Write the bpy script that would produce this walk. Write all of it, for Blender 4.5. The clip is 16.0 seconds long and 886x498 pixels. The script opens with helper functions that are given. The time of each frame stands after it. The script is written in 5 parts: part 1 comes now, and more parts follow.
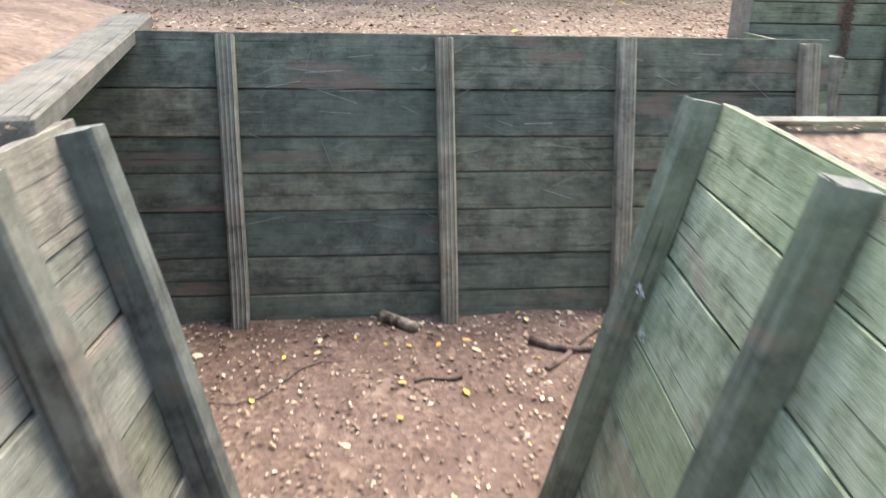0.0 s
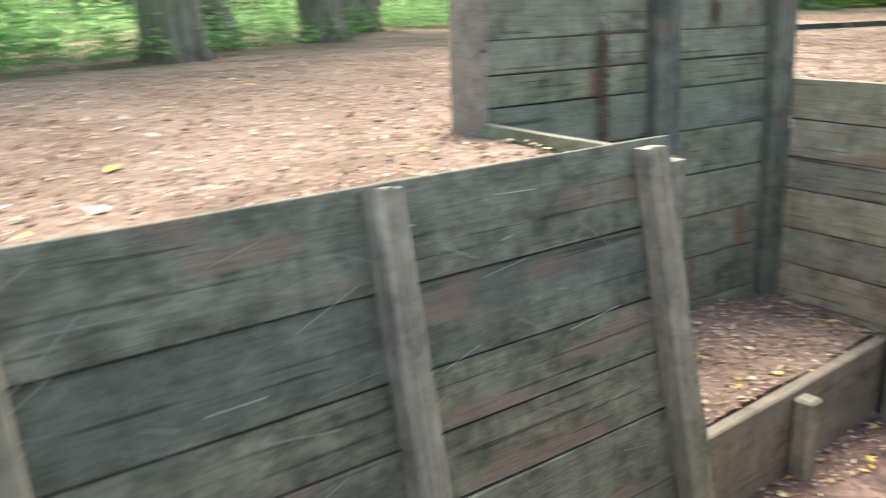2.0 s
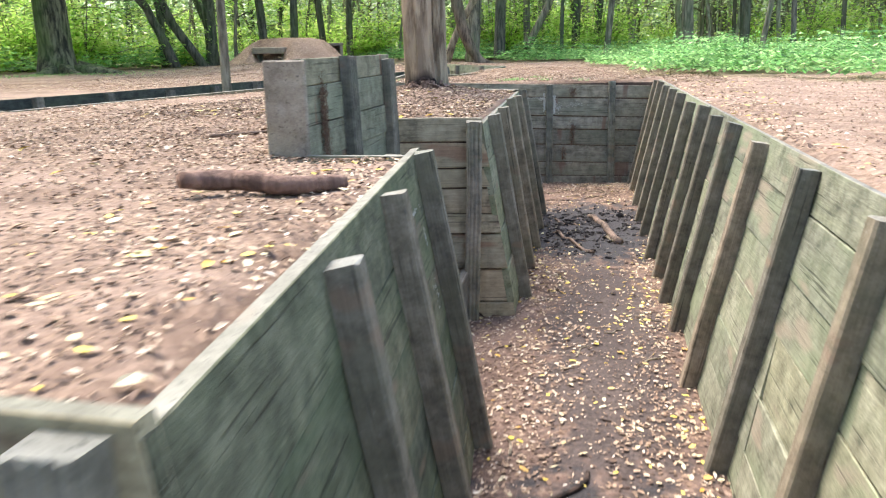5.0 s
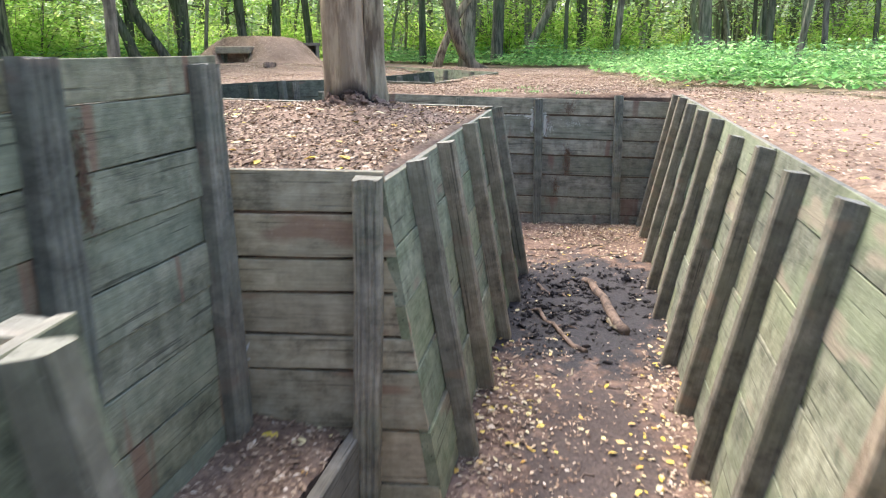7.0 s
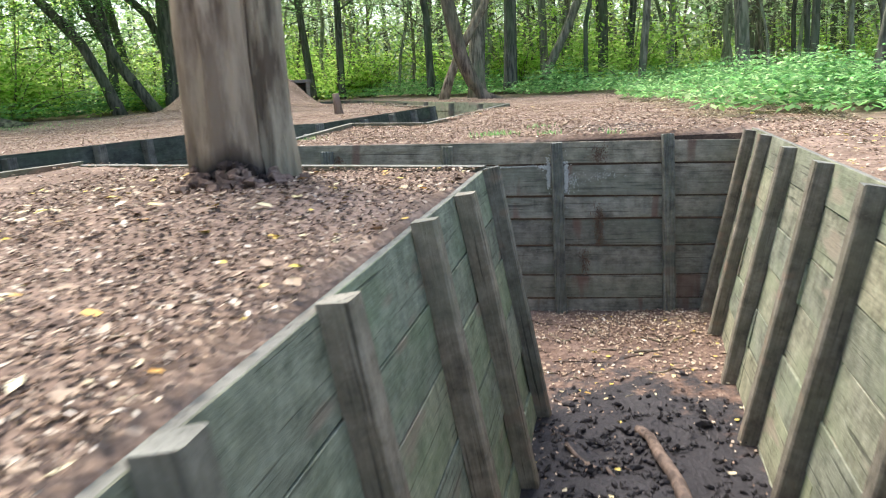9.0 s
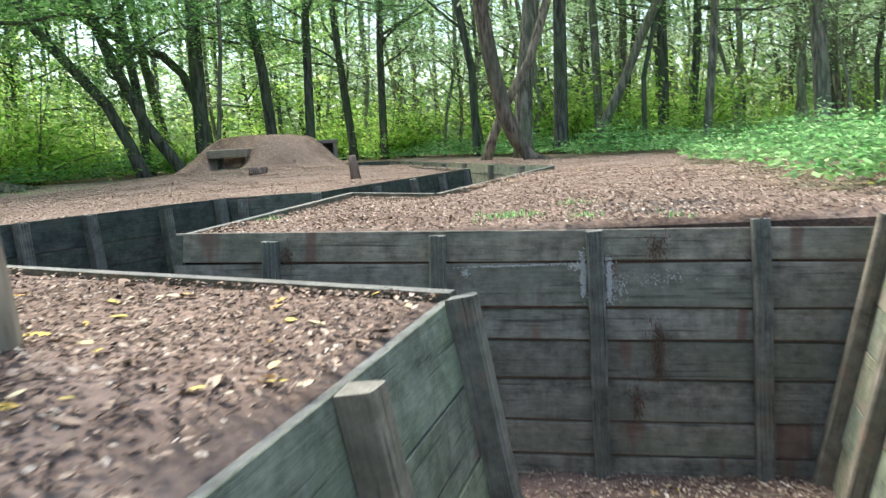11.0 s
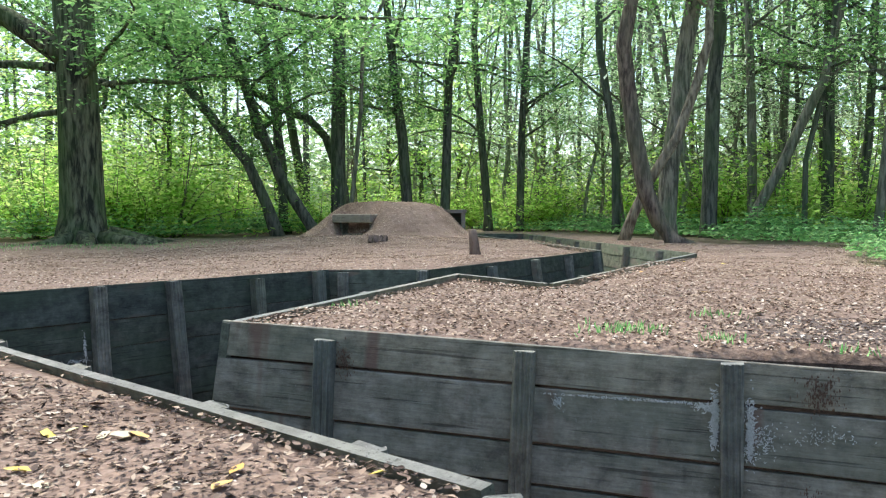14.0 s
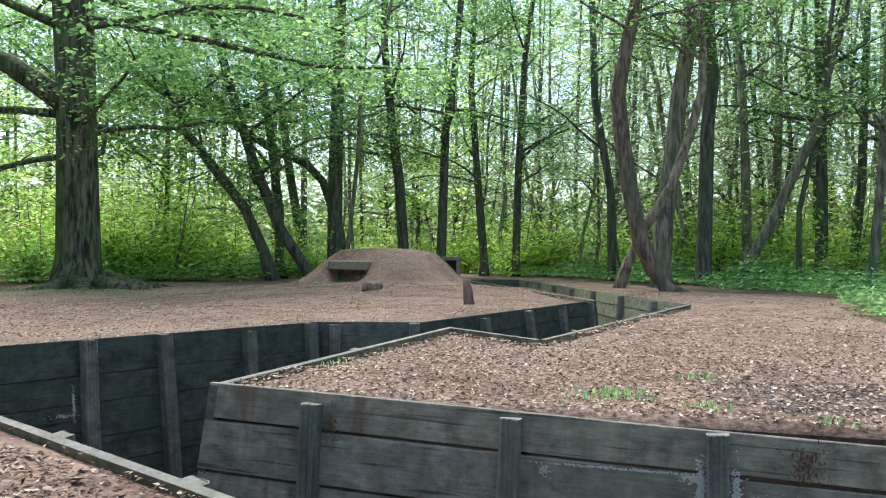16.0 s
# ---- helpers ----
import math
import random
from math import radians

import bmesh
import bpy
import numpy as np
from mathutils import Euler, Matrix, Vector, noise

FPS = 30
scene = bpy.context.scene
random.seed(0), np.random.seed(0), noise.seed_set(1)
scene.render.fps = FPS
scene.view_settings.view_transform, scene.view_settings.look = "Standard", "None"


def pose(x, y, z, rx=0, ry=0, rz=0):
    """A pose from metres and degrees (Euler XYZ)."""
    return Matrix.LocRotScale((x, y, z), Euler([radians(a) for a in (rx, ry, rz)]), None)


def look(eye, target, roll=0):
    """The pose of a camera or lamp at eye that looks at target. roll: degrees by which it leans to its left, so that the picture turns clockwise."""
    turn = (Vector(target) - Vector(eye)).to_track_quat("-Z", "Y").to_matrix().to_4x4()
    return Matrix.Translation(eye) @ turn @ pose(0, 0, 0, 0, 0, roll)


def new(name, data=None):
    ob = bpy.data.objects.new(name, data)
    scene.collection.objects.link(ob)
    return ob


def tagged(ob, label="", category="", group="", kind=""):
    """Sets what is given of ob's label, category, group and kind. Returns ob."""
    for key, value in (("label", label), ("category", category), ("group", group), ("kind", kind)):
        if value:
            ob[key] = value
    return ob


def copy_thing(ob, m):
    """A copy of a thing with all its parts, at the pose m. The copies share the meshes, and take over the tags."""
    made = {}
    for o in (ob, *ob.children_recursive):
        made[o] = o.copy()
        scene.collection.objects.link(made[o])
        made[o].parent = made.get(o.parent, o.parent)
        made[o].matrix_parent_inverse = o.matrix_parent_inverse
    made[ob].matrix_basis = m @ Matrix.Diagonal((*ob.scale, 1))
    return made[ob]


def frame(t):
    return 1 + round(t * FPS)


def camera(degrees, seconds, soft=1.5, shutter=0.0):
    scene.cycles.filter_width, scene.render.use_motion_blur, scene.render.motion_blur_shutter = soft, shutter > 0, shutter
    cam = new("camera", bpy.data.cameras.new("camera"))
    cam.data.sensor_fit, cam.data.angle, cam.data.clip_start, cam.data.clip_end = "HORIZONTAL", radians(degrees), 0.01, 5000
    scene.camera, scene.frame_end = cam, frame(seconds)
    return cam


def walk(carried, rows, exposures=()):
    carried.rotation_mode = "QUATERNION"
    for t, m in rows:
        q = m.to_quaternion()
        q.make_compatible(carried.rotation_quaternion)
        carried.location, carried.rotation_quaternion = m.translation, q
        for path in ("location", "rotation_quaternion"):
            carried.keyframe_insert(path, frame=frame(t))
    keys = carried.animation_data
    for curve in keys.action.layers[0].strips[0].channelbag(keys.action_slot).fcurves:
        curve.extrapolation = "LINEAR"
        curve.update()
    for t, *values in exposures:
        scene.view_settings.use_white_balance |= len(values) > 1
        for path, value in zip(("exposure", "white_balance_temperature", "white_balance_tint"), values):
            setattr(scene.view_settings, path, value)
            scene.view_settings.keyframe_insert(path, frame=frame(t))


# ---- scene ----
cam = camera(56.6, 16.0, soft=1.1, shutter=0.5)
METRES, EYE, TILT, LEAN, TURN = 11.5, 1.55, -20.13, -1.42, 0.0
ROWS = [
    (0.0, 0.0, 0.0, 0.0, 0.0, 0.0, 0.0),
    (0.5, -0.0007, 0.0375, 0.0149, 1.03, 1.3, -0.0),
    (1.0, -0.0046, 0.0767, 0.0303, -5.71, 2.23, 3.73),
    (1.5, -0.0003, 0.1145, 0.0435, -14.02, 2.33, 6.64),
    (2.0, 0.0079, 0.1501, 0.0561, -26.81, 0.72, 12.36),
    (2.5, 0.0257, 0.1763, 0.0670, -44.22, -4.22, 17.45),
    (3.0, 0.0568, 0.1951, 0.0769, -57.78, -7.97, 19.18),
    (3.5, 0.0863, 0.2122, 0.0845, -66.46, -9.4, 21.12),
    (4.0, 0.1198, 0.222, 0.0869, -69.97, -9.37, 21.24),
    (6.5, 0.3438, 0.2484, 0.084, -73.22, -9.28, 20.71),
    (7.0, 0.3909, 0.2522, 0.086, -71.89, -8.81, 19.84),
    (7.5, 0.4388, 0.26, 0.0881, -73.43, -7.5, 20.85),
    (8.0, 0.4864, 0.2644, 0.0889, -72.24, -7.08, 20.81),
    (8.5, 0.5316, 0.276, 0.0918, -70.69, -6.55, 22.01),
    (9.0, 0.5742, 0.2828, 0.0933, -70.19, -6.23, 22.48),
    (11.5, 0.7543, 0.3048, 0.0962, -62.87, 2.47, 21.11),
    (12.0, 0.779, 0.3063, 0.0966, -58.38, 4.68, 19.26),
    (12.5, 0.7893, 0.3098, 0.0987, -55.81, 5.4, 18.81),
    (13.0, 0.7926, 0.3132, 0.1012, -55.76, 5.84, 18.36),
    (13.5, 0.7937, 0.3144, 0.1029, -55.83, 6.61, 17.91),
    (14.0, 0.7931, 0.3125, 0.1046, -55.73, 7.58, 17.68),
    (14.5, 0.7935, 0.3114, 0.1059, -55.66, 8.5, 17.51),
    (15.0, 0.7934, 0.3094, 0.1074, -55.66, 9.3, 17.42),
    (15.5, 0.7928, 0.3071, 0.1089, -55.77, 9.92, 17.35),
    (16.0, 0.7936, 0.3062, 0.1109, -55.98, 10.39, 17.3),
]
walk(cam, [(t, pose(0, 0, EYE, TILT, LEAN, TURN) @ pose(METRES * x, METRES * y, METRES * z, 90 + pitch, roll, yaw)) for t, x, y, z, yaw, pitch, roll in ROWS],
     [(0.0, 1.9, 6650, 9), (0.5, 2.0, 6750, 9), (1.0, 2.24, 6950, 9), (1.5, 2.15, 7050, 9), (2.0, 2.02, 7150, 10), (3.0, 2.12, 7150, 11), (4.0, 1.88, 6900, 11), (7.0, 1.86, 6650, 13), (8.0, 1.8, 6700, 13), (9.0, 1.58, 6600, 10), (12.0, 1.42, 6250, 6), (14.0, 1.27, 6200, 7), (16.0, 1.1, 6250, 9)])

# ---- light ----
SUN_EL, SUN_AZ = 64.0, 34.0      # degrees; azimuth from +y towards +x
world = bpy.data.worlds.new("woodland_sky")
scene.world = world
world.use_nodes = True
wn = world.node_tree.nodes
sky = wn.new("ShaderNodeTexSky")
sky.sky_type, sky.sun_disc = "NISHITA", False
sky.sun_elevation, sky.sun_rotation = radians(SUN_EL), radians(SUN_AZ)
sky.air_density, sky.dust_density, sky.ozone_density = 1.0, 1.8, 1.0
wn["Background"].inputs["Strength"].default_value = 0.15
world.node_tree.links.new(sky.outputs[0], wn["Background"].inputs["Color"])
sun_data = bpy.data.lights.new("sun", "SUN")
sun_data.energy, sun_data.angle, sun_data.color = 2.3, radians(35), (1.0, 0.95, 0.87)
sun = new("sun", sun_data)
d_sun = Vector((math.sin(radians(SUN_AZ)) * math.cos(radians(SUN_EL)), math.cos(radians(SUN_AZ)) * math.cos(radians(SUN_EL)), math.sin(radians(SUN_EL))))
sun.matrix_basis = look(d_sun * 60, (0, 0, 0))


# ---- materials ----
def material(name, rough=0.85):
    m = bpy.data.materials.new(name)
    m.use_nodes = True
    b = m.node_tree.nodes["Principled BSDF"]
    b.inputs["Roughness"].default_value = rough
    b.inputs["Specular IOR Level"].default_value = 0.3
    return m, m.node_tree, b


def node(nt, kind, **sets):
    n = nt.nodes.new("ShaderNode" + kind)
    for k, v in sets.items():
        n.inputs[k.replace("_", " ")].default_value = v
    return n


def ramp(nt, source, stops):
    r = nt.nodes.new("ShaderNodeValToRGB")
    while len(r.color_ramp.elements) < len(stops):
        r.color_ramp.elements.new(0.5)
    for e, (p, c) in zip(r.color_ramp.elements, stops):
        e.position = p
        e.color = (*c, 1) if len(c) == 3 else c
    nt.links.new(source, r.inputs[0])
    return r.outputs[0]


def mix(nt, a, b, fac, blend="MIX"):
    m = nt.nodes.new("ShaderNodeMix")
    m.data_type, m.blend_type = "RGBA", blend
    for s, v in ((m.inputs[6], a), (m.inputs[7], b)):
        if isinstance(v, tuple):
            s.default_value = (*v, 1)
        else:
            nt.links.new(v, s)
    if isinstance(fac, (int, float)):
        m.inputs[0].default_value = fac
    else:
        nt.links.new(fac, m.inputs[0])
    return m.outputs[2]


def coords(nt, scale, random_shift=True):
    tc = nt.nodes.new("ShaderNodeTexCoord")
    mp = nt.nodes.new("ShaderNodeMapping")
    mp.inputs["Scale"].default_value = scale
    nt.links.new(tc.outputs["Object"], mp.inputs["Vector"])
    if random_shift:
        oi = nt.nodes.new("ShaderNodeObjectInfo")
        mul = nt.nodes.new("ShaderNodeVectorMath")
        mul.operation = "SCALE"
        mul.inputs[0].default_value = (37.0, 19.0, 53.0)
        nt.links.new(oi.outputs["Random"], mul.inputs["Scale"])
        nt.links.new(mul.outputs[0], mp.inputs["Location"])
    return mp.outputs[0]


def noise_tex(nt, vec, scale, detail=4.0, rough=0.55):
    n = node(nt, "TexNoise", Scale=scale, Detail=detail, Roughness=rough)
    nt.links.new(vec, n.inputs["Vector"])
    return n.outputs["Fac"]


def bump(nt, bsdf, heights, strength=0.5, distance=0.01):
    prev = None
    for h, s, d in heights:
        b = nt.nodes.new("ShaderNodeBump")
        b.inputs["Strength"].default_value, b.inputs["Distance"].default_value = s, d
        nt.links.new(h, b.inputs["Height"])
        if prev:
            nt.links.new(prev, b.inputs["Normal"])
        prev = b.outputs[0]
    nt.links.new(prev, bsdf.inputs["Normal"])


def wood_material(name, dark, mid, light, axis, brown, moss, streak=0.8):
    """Weathered treated timber; axis: the scale of the grain along the local axes."""
    m, nt, b = material(name, 0.82)
    fine = noise_tex(nt, coords(nt, axis), 6.0, 8.0, 0.68)
    broad = noise_tex(nt, coords(nt, (1.3, 4.0, 4.0)), 1.0, 3.0)
    blotch = noise_tex(nt, coords(nt, (3.0, 3.0, 4.0)), 3.0, 8.0, 0.72)
    base = ramp(nt, fine, [(0.32, dark), (0.5, mid), (0.7, light)])
    base = mix(nt, base, ramp(nt, blotch, [(0.34, dark), (0.48, mid), (0.66, light)]), 0.74)
    oi = nt.nodes.new("ShaderNodeObjectInfo")
    tone = ramp(nt, oi.outputs["Random"], [(0.0, (0.64, 0.65, 0.64)), (0.3, (1.0, 0.98, 0.92)), (0.5, (0.74, 0.78, 0.78)), (0.75, (1.16, 1.06, 0.96)), (1.0, (0.82, 0.85, 0.72))])
    base = mix(nt, base, tone, 1.0, "MULTIPLY")
    # run-down stains, moss, rubbed brown patches, checks along the grain
    along_x = axis[0] < axis[2]
    drip = noise_tex(nt, coords(nt, (9.0, 1.0, 1.0) if along_x else (6.0, 6.0, 1.0)), 1.7, 4.0, 0.6)
    base = mix(nt, base, ramp(nt, drip, [(0.3, (0.58, 0.58, 0.58)), (0.5, (1.0, 1.0, 1.0)), (0.72, (1.18, 1.17, 1.14))]), 0.5, "MULTIPLY")
    base = mix(nt, base, moss, ramp(nt, broad, [(0.45, (0, 0, 0)), (0.66, (0.5, 0.5, 0.5))]))
    patch = noise_tex(nt, coords(nt, (streak, 2.2, 3.0 if streak < 2 else 0.35)), 2.3, 2.0)
    base = mix(nt, base, brown, ramp(nt, patch, [(0.62, (0, 0, 0)), (0.68, (0.7, 0.7, 0.7))]))
    check = noise_tex(nt, coords(nt, (0.9, 34, 34) if along_x else (34, 34, 0.9)), 2.2, 3.0, 0.5)
    line = ramp(nt, check, [(0.31, (0.35, 0.35, 0.35)), (0.38, (1, 1, 1))])
    base = mix(nt, base, line, 0.8, "MULTIPLY")
    hair = noise_tex(nt, coords(nt, (1.6, 70, 70) if along_x else (70, 70, 1.6)), 2.0, 4.0, 0.6)
    base = mix(nt, base, ramp(nt, hair, [(0.35, (0.55, 0.55, 0.55)), (0.5, (1, 1, 1)), (0.66, (1.25, 1.24, 1.2))]), 0.28, "MULTIPLY")
    speck = noise_tex(nt, coords(nt, (14, 14, 14)), 4.0, 4.0, 0.75)
    base = mix(nt, base, light, ramp(nt, speck, [(0.62, (0, 0, 0)), (0.72, (0.4, 0.4, 0.4))]))
    nt.links.new(base, b.inputs["Base Color"])
    nt.links.new(ramp(nt, broad, [(0.3, (0.7, 0.7, 0.7)), (0.7, (0.92, 0.92, 0.92))]), b.inputs["Roughness"])
    bump(nt, b, [(fine, 0.6, 0.005), (blotch, 0.3, 0.006), (line, 0.5, 0.004), (hair, 0.4, 0.002)])
    return m


GRAIN_X, GRAIN_Z = (2.2, 14, 14), (16, 16, 1.0)
M_PLANK = wood_material("weathered_green_plank", (0.10, 0.102, 0.070), (0.25, 0.252, 0.177), (0.43, 0.425, 0.315), GRAIN_X, (0.27, 0.20, 0.14), (0.17, 0.22, 0.11))
M_PLANK_PALE = wood_material("pale_green_plank", (0.10, 0.103, 0.074), (0.24, 0.243, 0.18), (0.41, 0.41, 0.32), GRAIN_X, (0.31, 0.25, 0.19), (0.25, 0.29, 0.17))
M_PLANK_RUST = wood_material("grey_plank_rust_streaks", (0.07, 0.073, 0.055), (0.185, 0.19, 0.142), (0.33, 0.333, 0.265), GRAIN_X, (0.20, 0.10, 0.068), (0.21, 0.24, 0.17), 4.0)
M_PLANK_BROWN = wood_material("brown_weathered_plank", (0.13, 0.11, 0.078), (0.37, 0.315, 0.228), (0.56, 0.49, 0.375), GRAIN_X, (0.27, 0.15, 0.10), (0.32, 0.275, 0.195))
M_PLANK_DARK = wood_material("dark_plank", (0.04, 0.042, 0.032), (0.133, 0.134, 0.1), (0.28, 0.279, 0.216), GRAIN_X, (0.20, 0.135, 0.10), (0.12, 0.135, 0.10))
# Nearly black green planks, far darker than those of the other walls
M_PLANK_BLACK = wood_material("black_green_plank", (0.014, 0.017, 0.014), (0.045, 0.053, 0.045), (0.105, 0.118, 0.10), GRAIN_X, (0.08, 0.07, 0.055), (0.06, 0.085, 0.05))
M_PLANK_SLATE = wood_material("grey_brown_plank_rust_streaks", (0.085, 0.078, 0.065), (0.24, 0.22, 0.183), (0.42, 0.395, 0.34), GRAIN_X, (0.16, 0.082, 0.06), (0.15, 0.165, 0.12), 2.6)
M_POST = wood_material("weathered_grey_post", (0.105, 0.096, 0.078), (0.255, 0.228, 0.187), (0.42, 0.38, 0.315), GRAIN_Z, (0.27, 0.20, 0.15), (0.17, 0.18, 0.12))
M_POST_PALE = wood_material("pale_brown_post", (0.12, 0.108, 0.086), (0.295, 0.26, 0.208), (0.47, 0.418, 0.34), GRAIN_Z, (0.31, 0.24, 0.18), (0.2, 0.2, 0.14))
M_POST_DARK = wood_material("dark_weathered_post", (0.055, 0.055, 0.048), (0.155, 0.15, 0.13), (0.29, 0.28, 0.245), GRAIN_Z, (0.18, 0.14, 0.11), (0.125, 0.14, 0.11))
M_POST_LIME = wood_material("pale_green_post", (0.11, 0.116, 0.08), (0.27, 0.277, 0.2), (0.46, 0.458, 0.35), GRAIN_Z, (0.29, 0.23, 0.16), (0.21, 0.24, 0.14))
M_POST_BROWN = wood_material("brown_weathered_post", (0.085, 0.072, 0.055), (0.215, 0.183, 0.143), (0.37, 0.325, 0.265), GRAIN_Z, (0.24, 0.17, 0.12), (0.17, 0.16, 0.11))
# Weathered top faces, with the sky's brightness put into the colour
M_CAP = wood_material("sky_bright_weathered_wood", (0.12, 0.116, 0.10), (0.205, 0.2, 0.178), (0.31, 0.305, 0.278), (6, 6, 6), (0.24, 0.21, 0.17), (0.24, 0.24, 0.19))
M_PLANK_MOSS = wood_material("mossy_green_plank", (0.036, 0.04, 0.027), (0.11, 0.116, 0.079), (0.235, 0.24, 0.172), GRAIN_X, (0.22, 0.16, 0.115), (0.13, 0.165, 0.085))
M_BOARD_GREY = wood_material("bare_grey_board", (0.10, 0.088, 0.073), (0.19, 0.168, 0.143), (0.30, 0.272, 0.238), GRAIN_X, (0.24, 0.19, 0.15), (0.22, 0.2, 0.16))
# Green planks of the passage's right wall, sunlight put into their colour
M_PLANK_LIME = wood_material("sunlit_tone_green_plank", (0.16, 0.178, 0.11), (0.40, 0.425, 0.28), (0.6, 0.615, 0.46), GRAIN_X, (0.34, 0.29, 0.2), (0.27, 0.34, 0.18))
M_PLANK_BEIGE = wood_material("grey_beige_plank", (0.095, 0.088, 0.072), (0.21, 0.197, 0.165), (0.34, 0.32, 0.275), GRAIN_X, (0.25, 0.2, 0.16), (0.22, 0.225, 0.165))
M_BOARD = wood_material("bare_brown_board", (0.18, 0.145, 0.12), (0.31, 0.26, 0.215), (0.46, 0.405, 0.35), GRAIN_X, (0.26, 0.18, 0.13), (0.30, 0.26, 0.19))


def soil_material(name, darken, shade=0.6):
    m, nt, b = material(name, 0.95)
    v = coords(nt, (1, 1, 1), False)
    fine = noise_tex(nt, v, 55.0, 6.0, 0.7)
    mid = noise_tex(nt, v, 9.0, 4.0, 0.6)
    broad = noise_tex(nt, v, 0.7, 3.0)
    litter = node(nt, "TexVoronoi", Scale=48.0)
    nt.links.new(v, litter.inputs["Vector"])
    base = ramp(nt, fine, [(0.3, (0.085, 0.056, 0.041)), (0.5, (0.20, 0.138, 0.104)), (0.72, (0.36, 0.265, 0.205))])
    chips = ramp(nt, litter.outputs["Color"], [(0.0, (0.10, 0.063, 0.043)), (0.45, (0.25, 0.17, 0.122)), (0.8, (0.40, 0.29, 0.21)), (1.0, (0.56, 0.46, 0.345))])
    base = mix(nt, base, chips, ramp(nt, mid, [(0.4, (0.15, 0.15, 0.15)), (0.62, (0.75, 0.75, 0.75))]))
    base = mix(nt, base, (0.30, 0.215, 0.17), ramp(nt, broad, [(0.45, (0, 0, 0)), (0.65, (0.5, 0.5, 0.5))]))
    humus = noise_tex(nt, v, 1.6, 5.0, 0.65)
    base = mix(nt, base, ramp(nt, humus, [(0.35, (0.62, 0.58, 0.55)), (0.55, (1.0, 1.0, 1.0)), (0.75, (1.12, 1.1, 1.08))]), 0.9, "MULTIPLY")
    # Shade, and the floor's damp, are multiplied into the soil colour
    if darken:
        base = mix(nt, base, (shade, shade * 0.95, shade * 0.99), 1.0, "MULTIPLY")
    # wet black mud in the hollows of the trench floor
    tc = nt.nodes.new("ShaderNodeTexCoord")
    wet = None
    for cx, cy, sx, sy in ((9.7, 3.72, 1.6, 0.85), (3.75, 2.9, 1.7, 0.9), (6.6, 3.25, 2.4, 0.42), (12.75, 4.25, 0.55, 0.5)):
        mp = nt.nodes.new("ShaderNodeMapping")
        mp.vector_type = "TEXTURE"
        mp.inputs["Location"].default_value, mp.inputs["Scale"].default_value = (cx, cy, 1.2 if cx > 12 else 0.0), (sx, sy, 0.6)
        mp.inputs["Rotation"].default_value = (0, 0, radians(8))
        nt.links.new(tc.outputs["Object"], mp.inputs["Vector"])
        ln = nt.nodes.new("ShaderNodeVectorMath")
        ln.operation = "LENGTH"
        nt.links.new(mp.outputs[0], ln.inputs[0])
        ad = nt.nodes.new("ShaderNodeMath")
        ad.operation = "MULTIPLY_ADD"
        ad.inputs[1].default_value, ad.inputs[2].default_value = 1.3, -0.6
        nt.links.new(mid, ad.inputs[0])
        sm = nt.nodes.new("ShaderNodeMath")
        sm.operation = "ADD"
        nt.links.new(ln.outputs["Value"], sm.inputs[0])
        nt.links.new(ad.outputs[0], sm.inputs[1])
        k = 0.6 if cx > 12 else 1.0 if cx > 9 else 0.96 if cx < 5 else 0.7
        w = ramp(nt, sm.outputs[0], [(0.75, (k, k, k)), (1.0, (0, 0, 0))])
        wet = w if wet is None else mix(nt, wet, w, 1.0, "LIGHTEN")
    mud = ramp(nt, fine, [(0.3, (0.010, 0.009, 0.009)), (0.55, (0.026, 0.022, 0.024)), (0.8, (0.08, 0.068, 0.068))])
    base = mix(nt, base, mud, wet)
    nt.links.new(base, b.inputs["Base Color"])
    nt.links.new(ramp(nt, wet, [(0, (0.95, 0.95, 0.95)), (1, (0.6, 0.6, 0.6))]), b.inputs["Roughness"])
    bump(nt, b, [(mid, 0.5, 0.03), (litter.outputs["Distance"], 0.25, 0.012), (fine, 0.5, 0.008)])
    return m


def bark_material(name, dark, light, moss, rot=None):
    m, nt, b = material(name, 0.9)
    v = coords(nt, (1, 1, 0.18))
    ridges = noise_tex(nt, v, 16.0, 6.0, 0.62)
    broad = noise_tex(nt, coords(nt, (1, 1, 0.5)), 2.2, 3.0)
    base = ramp(nt, ridges, [(0.4, dark), (0.6, light)])
    base = mix(nt, base, moss, ramp(nt, broad, [(0.42, (0, 0, 0)), (0.65, (0.6, 0.6, 0.6))]))
    if rot:
        # black rot creeping up from the foot
        tc = nt.nodes.new("ShaderNodeTexCoord")
        sp = nt.nodes.new("ShaderNodeSeparateXYZ")
        nt.links.new(tc.outputs["Object"], sp.inputs[0])
        ma = nt.nodes.new("ShaderNodeMath")
        ma.operation = "MULTIPLY_ADD"
        ma.inputs[1].default_value = 0.9
        nt.links.new(broad, ma.inputs[0])
        nt.links.new(sp.outputs["Z"], ma.inputs[2])
        base = mix(nt, base, (0.02, 0.014, 0.012), ramp(nt, ma.outputs[0], [(rot + 0.4, (1, 1, 1)), (rot + 0.52, (0, 0, 0))]))
    nt.links.new(base, b.inputs["Base Color"])
    bump(nt, b, [(ridges, 0.9, 0.03)])
    return m


